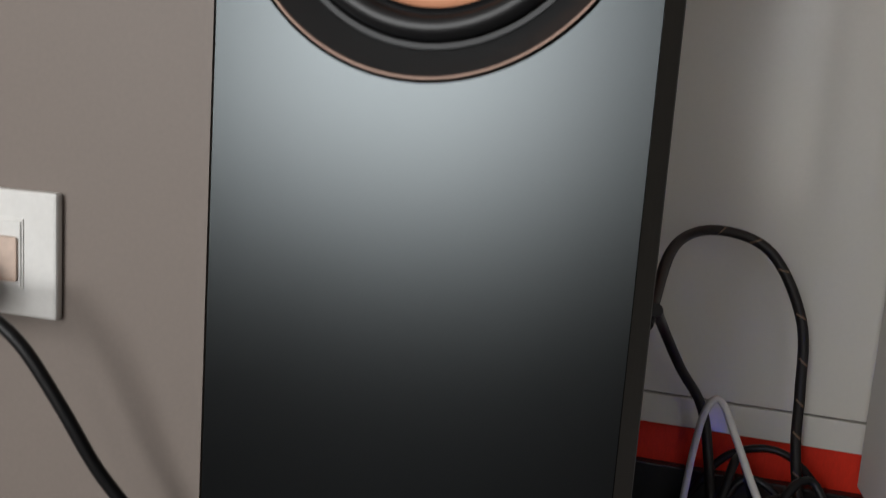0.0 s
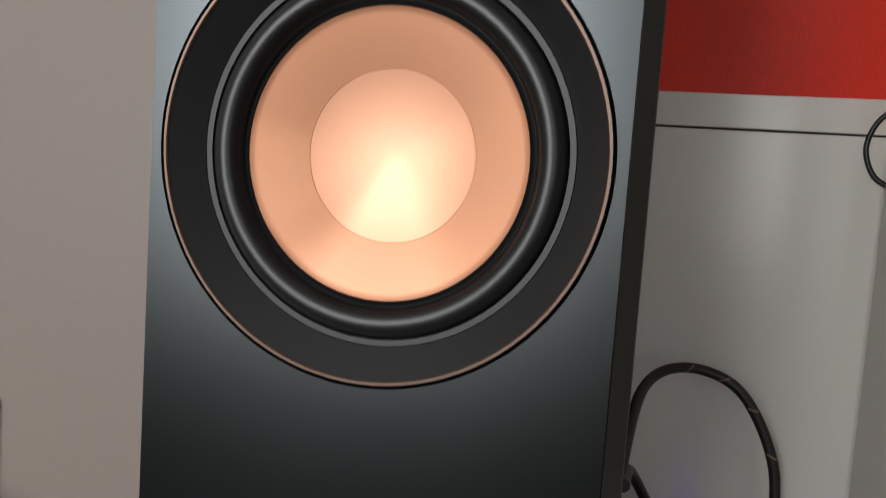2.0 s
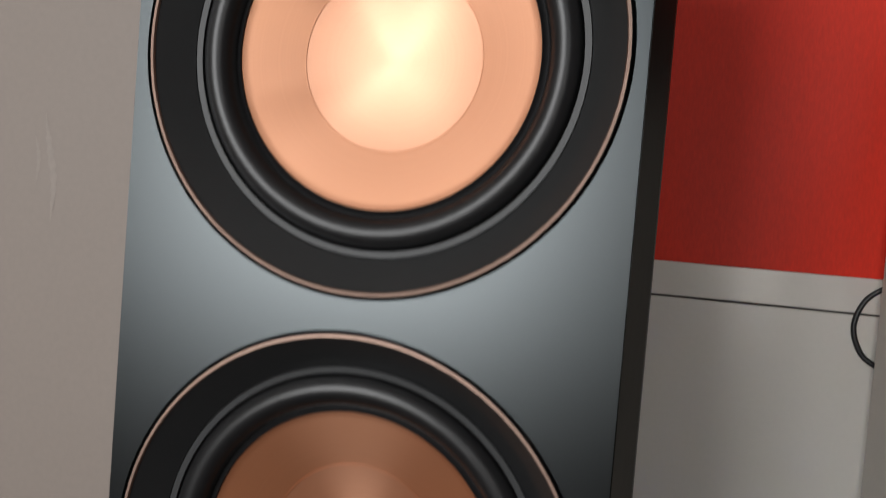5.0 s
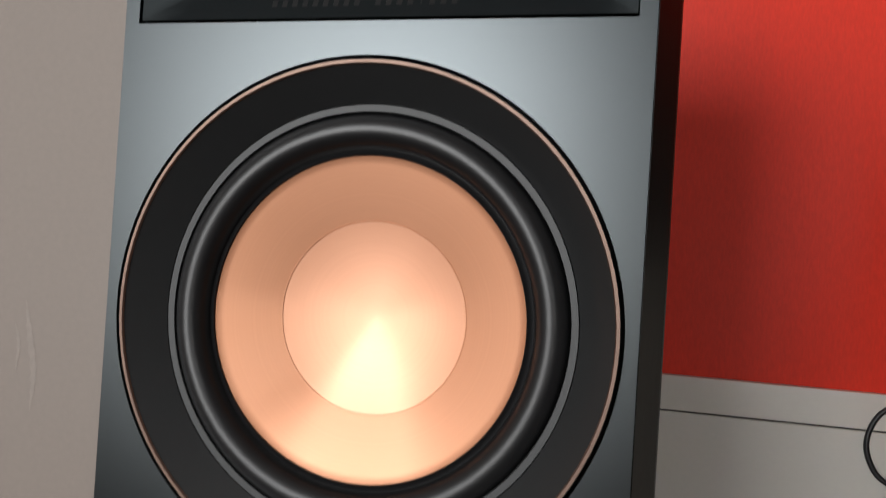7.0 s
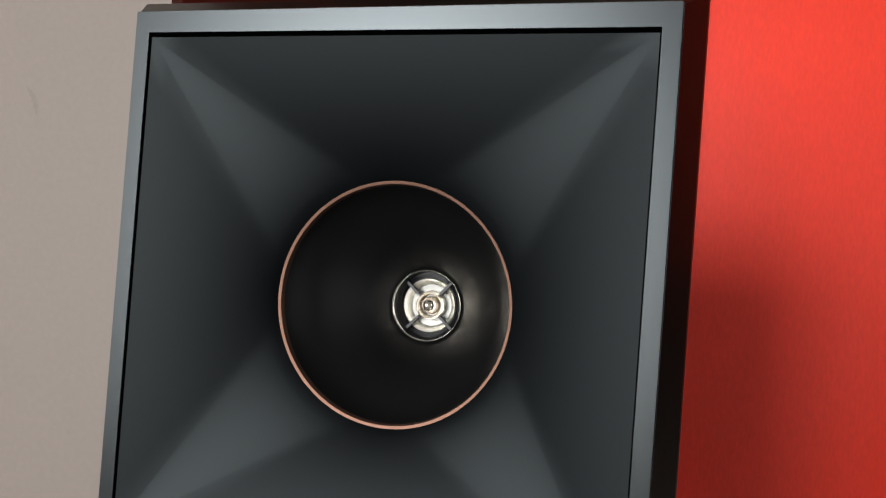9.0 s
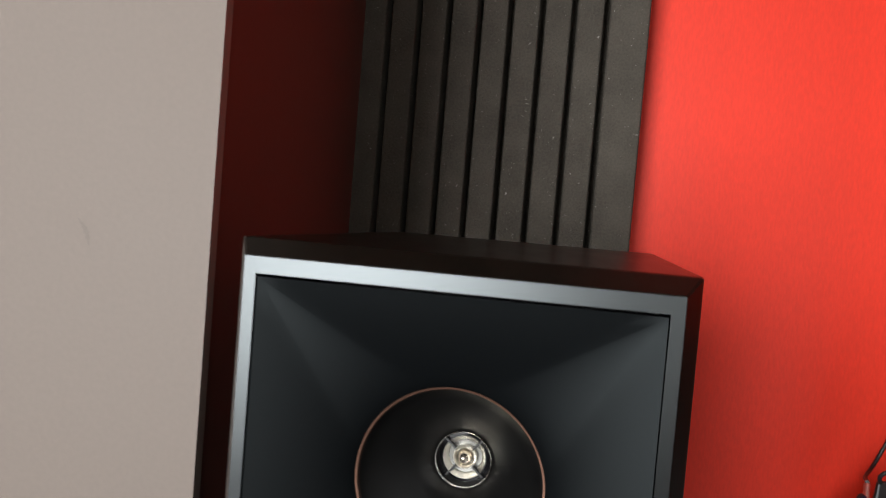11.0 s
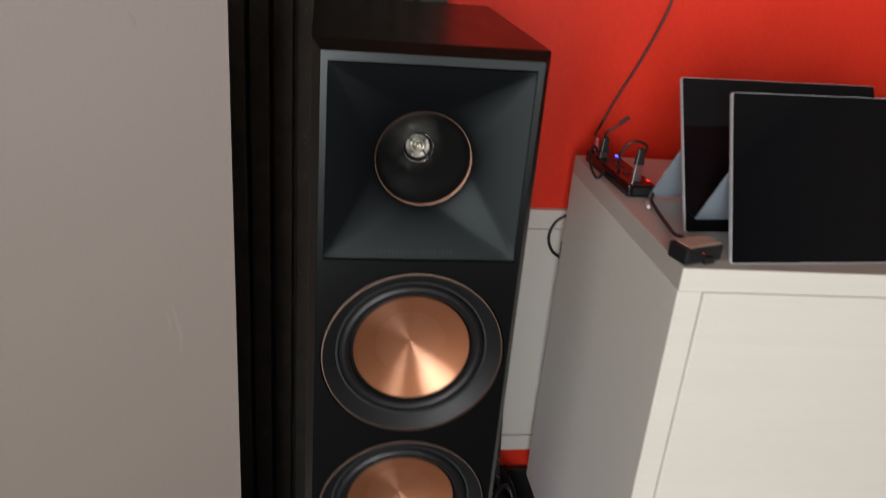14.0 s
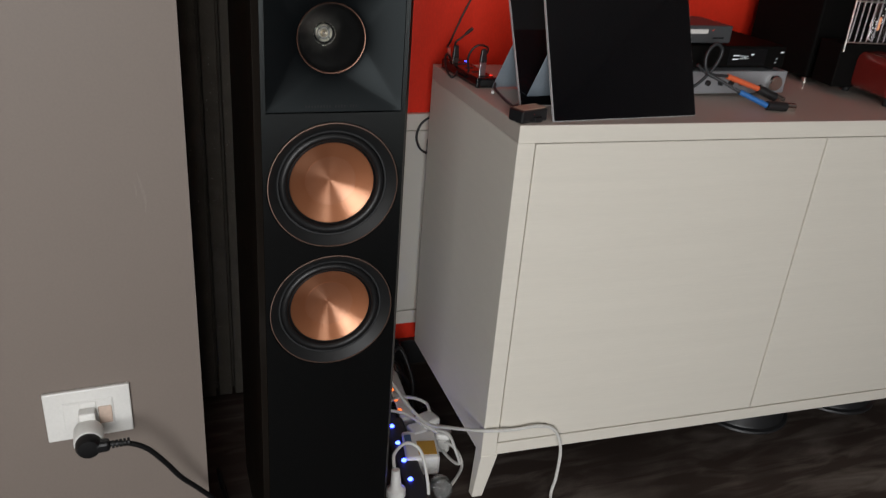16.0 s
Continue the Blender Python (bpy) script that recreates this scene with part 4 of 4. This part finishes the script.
cable("braided_cable", [(0.106, 0.330, 0.315), (0.113, 0.483, 0.274), (0.138, 0.537, 0.218), (0.167, 0.559, 0.169), (0.181, 0.548, 0.104), (0.192, 0.516, 0.028), (0.215, 0.436, 0.010)], 0.0055, M_BRAID, "dark braided cable running down to the power strips", "cable", 12)
cable("wall_loop_cable", [(0.375, 0.618, 0.660), (0.358, 0.626, 0.652), (0.334, 0.630, 0.634), (0.324, 0.630, 0.605), (0.333, 0.629, 0.577), (0.352, 0.626, 0.563)], 0.0028, M_BLACK, "thin black cable loop at the white panelling")
inlet = tagged(part("cable_plug", box_bm(0.347, 0.359, 0.614, 0.628, 0.562, 0.600, 0.004), M_BLACK), "small black plug hanging from a cable", "plug")


# ---- power strips and adapters on the floor ----
def power_strip(name, m, length, first, lights, mat, led, label):
    ob = empty(name, m, label, "power strip", "power strips")
    part("body", box_bm(-0.024, 0.024, 0, length, 0, 0.042, 0.005), mat, ob)
    for i in range(lights):
        y = first + i * (length - 0.03 - first) / max(lights - 1, 1)
        part("switch_light", lathe_bm([(0, 0.004), (0.004, 0.003), (0.0055, 0), (0.0055, -0.001)], 16), led, ob, "lit round switch", smooth=60).matrix_local = pose(-0.006, y, 0.042)
    return ob


power_strip("power_strip", pose(0.203, 0.088, 0, 0, 0, -3.5), 0.40, 0.0867, 6, M_BLACK, M_LEDBLUE, "black power strip with bright blue switch lights")
power_strip("power_strip", pose(0.249, 0.365, 0, 0, 0, -3), 0.22, 0.03, 5, M_WHITE, M_LEDORANGE, "white power strip with glowing orange switches")
adapter = empty("power_adapter", pose(0.254, 0.262, 0, 0, 0, -10), "white power adapter with an ochre label", "power adapter")
part("body", box_bm(-0.038, 0.034, -0.04, 0.05, 0, 0.048, 0.006), M_WHITE, adapter)
part("label_plate", box_bm(-0.010, 0.028, -0.030, 0.012, 0.0481, 0.0492), M_YELLOW, adapter, "ochre label")
part("label_plate", box_bm(-0.034, -0.020, 0.005, 0.035, 0.0481, 0.0492), M_BLUELAB, adapter, "small blue label")
for x, y, z, rz, w, h in ((0.290, 0.335, 0.0, 20, 0.022, 0.062), (0.316, 0.300, 0.0, -25, 0.016, 0.048), (0.262, 0.318, 0.0, 8, 0.018, 0.05)):
    a = empty("power_adapter", pose(x, y, z, 0, 0, rz), "small white plug-in adapter among tangled cables", "power adapter", "small adapters")
    part("body", box_bm(-w, w, -0.02, 0.02, 0, h, 0.006), M_WHITE, a)
    part("rib", box_bm(-w * 0.6, w * 0.6, -0.023, -0.0199, 0.012, h - 0.012, 0.001), M_WCABLE, a)
tall_plug = empty("mains_plug", pose(0.162, 0.140, 0.042, -10, 0, 0), "white mains plug standing in a black strip", "plug")
part("body", lathe_bm([(0, 0), (0.019, 0), (0.019, 0.014), (0.011, 0.022), (0.008, 0.055), (0.0, 0.058)], 24), M_WHITE, tall_plug, smooth=40)
tin = empty("glass_jar", pose(0.264, 0.158, 0.022, 242, 0, -12), "small clear glass jar lying on the floor", "jar")
part("body", lathe_bm([(0, -0.018), (0.017, -0.018), (0.020, -0.014), (0.020, 0.018), (0.0175, 0.018), (0.0172, -0.012), (0.014, -0.0145), (0, -0.0145)], 32), M_FROST, tin, smooth=40)
part("rim", lathe_bm([(0.0178, 0.0182), (0.0208, 0.0182), (0.0212, 0.0205), (0.0208, 0.0235), (0.0180, 0.0235), (0.0176, 0.0205), (0.0178, 0.0182)], 32), M_FROST, tin, "thick glass rim", smooth=40)

WHITE_CORDS = [
    ([(0.150, 0.44, 0.02), (0.150, 0.43, 0.12), (0.158, 0.42, 0.205), (0.171, 0.42, 0.222), (0.186, 0.41, 0.195), (0.208, 0.38, 0.150), (0.235, 0.32, 0.115), (0.262, 0.26, 0.105), (0.285, 0.20, 0.135), (0.330, 0.130, 0.172), (0.390, 0.122, 0.170), (0.440, 0.118, 0.172), (0.478, 0.118, 0.155), (0.495, 0.112, 0.110), (0.488, 0.100, 0.05), (0.474, 0.085, 0.008), (0.45, 0.0, 0.004)], "white cord draped from behind the speaker across the sideboard's foot"),
    ([(0.150, 0.36, 0.10), (0.196, 0.323, 0.104), (0.227, 0.306, 0.102), (0.255, 0.265, 0.10), (0.275, 0.235, 0.098)], "white cord crossing the power strips"),
    ([(0.160, 0.155, 0.098), (0.166, 0.175, 0.114), (0.194, 0.188, 0.124), (0.220, 0.175, 0.108), (0.226, 0.14, 0.06), (0.220, 0.10, 0.012), (0.215, 0.02, 0.004)], "white cord arching out of a mains plug"),
    ([(0.300, 0.30, 0.05), (0.315, 0.27, 0.06), (0.322, 0.24, 0.04), (0.330, 0.23, 0.010), (0.318, 0.25, 0.006), (0.308, 0.29, 0.012), (0.316, 0.27, 0.035), (0.330, 0.245, 0.028), (0.334, 0.225, 0.008), (0.315, 0.20, 0.004), (0.29, 0.175, 0.004)], "coil of white cord beside the adapters"),
    ([(0.222, 0.42, 0.05), (0.245, 0.40, 0.075), (0.275, 0.38, 0.080), (0.298, 0.37, 0.070), (0.300, 0.352, 0.062)], "thin white cord between two adapters"),
]
for line, label in WHITE_CORDS:
    cable("white_cable", line, 0.0034, M_WCABLE, label, "cable", 10)
BLACK_CORDS = [
    [(0.16, 0.52, 0.01), (0.20, 0.50, 0.07), (0.25, 0.52, 0.10), (0.29, 0.55, 0.06), (0.31, 0.58, 0.01)],
    [(0.18, 0.56, 0.01), (0.22, 0.58, 0.09), (0.27, 0.56, 0.07), (0.30, 0.50, 0.03), (0.31, 0.42, 0.01)],
    [(0.23, 0.46, 0.04), (0.25, 0.50, 0.11), (0.28, 0.52, 0.12), (0.30, 0.48, 0.06), (0.29, 0.44, 0.01)],
    [(0.15, 0.60, 0.02), (0.20, 0.61, 0.10), (0.26, 0.60, 0.12), (0.31, 0.59, 0.07), (0.32, 0.52, 0.01)],
    [(0.17, 0.46, 0.01), (0.19, 0.49, 0.10), (0.21, 0.54, 0.13), (0.24, 0.57, 0.05), (0.28, 0.60, 0.01)],
    [(0.29, 0.41, 0.01), (0.305, 0.38, 0.05), (0.315, 0.34, 0.045), (0.32, 0.29, 0.01)],
]
for line in BLACK_CORDS:
    cable("mains_cable", line, 0.0045, M_RUBBER, "black cord tangled on the floor behind the power strips", "cord", 8)

# ---- round black things under the sideboard ----
for x, y, r in ((1.085, 0.272, 0.105), (1.37, 0.28, 0.105)):
    d = tagged(part("round_base", lathe_bm([(0, 0.0), (r * 1.10, 0.0), (r * 1.12, 0.003), (r * 1.10, 0.007), (r * 1.02, 0.010), (r, 0.014), (r, 0.040), (r * 0.96, 0.048), (r * 0.5, 0.052), (0, 0.053)], 64), M_BLACK, smooth=40), "round glossy black base on the floor under the sideboard", "round base", "round bases under the sideboard")
    d.matrix_world = Matrix.Translation((x, y, 0))
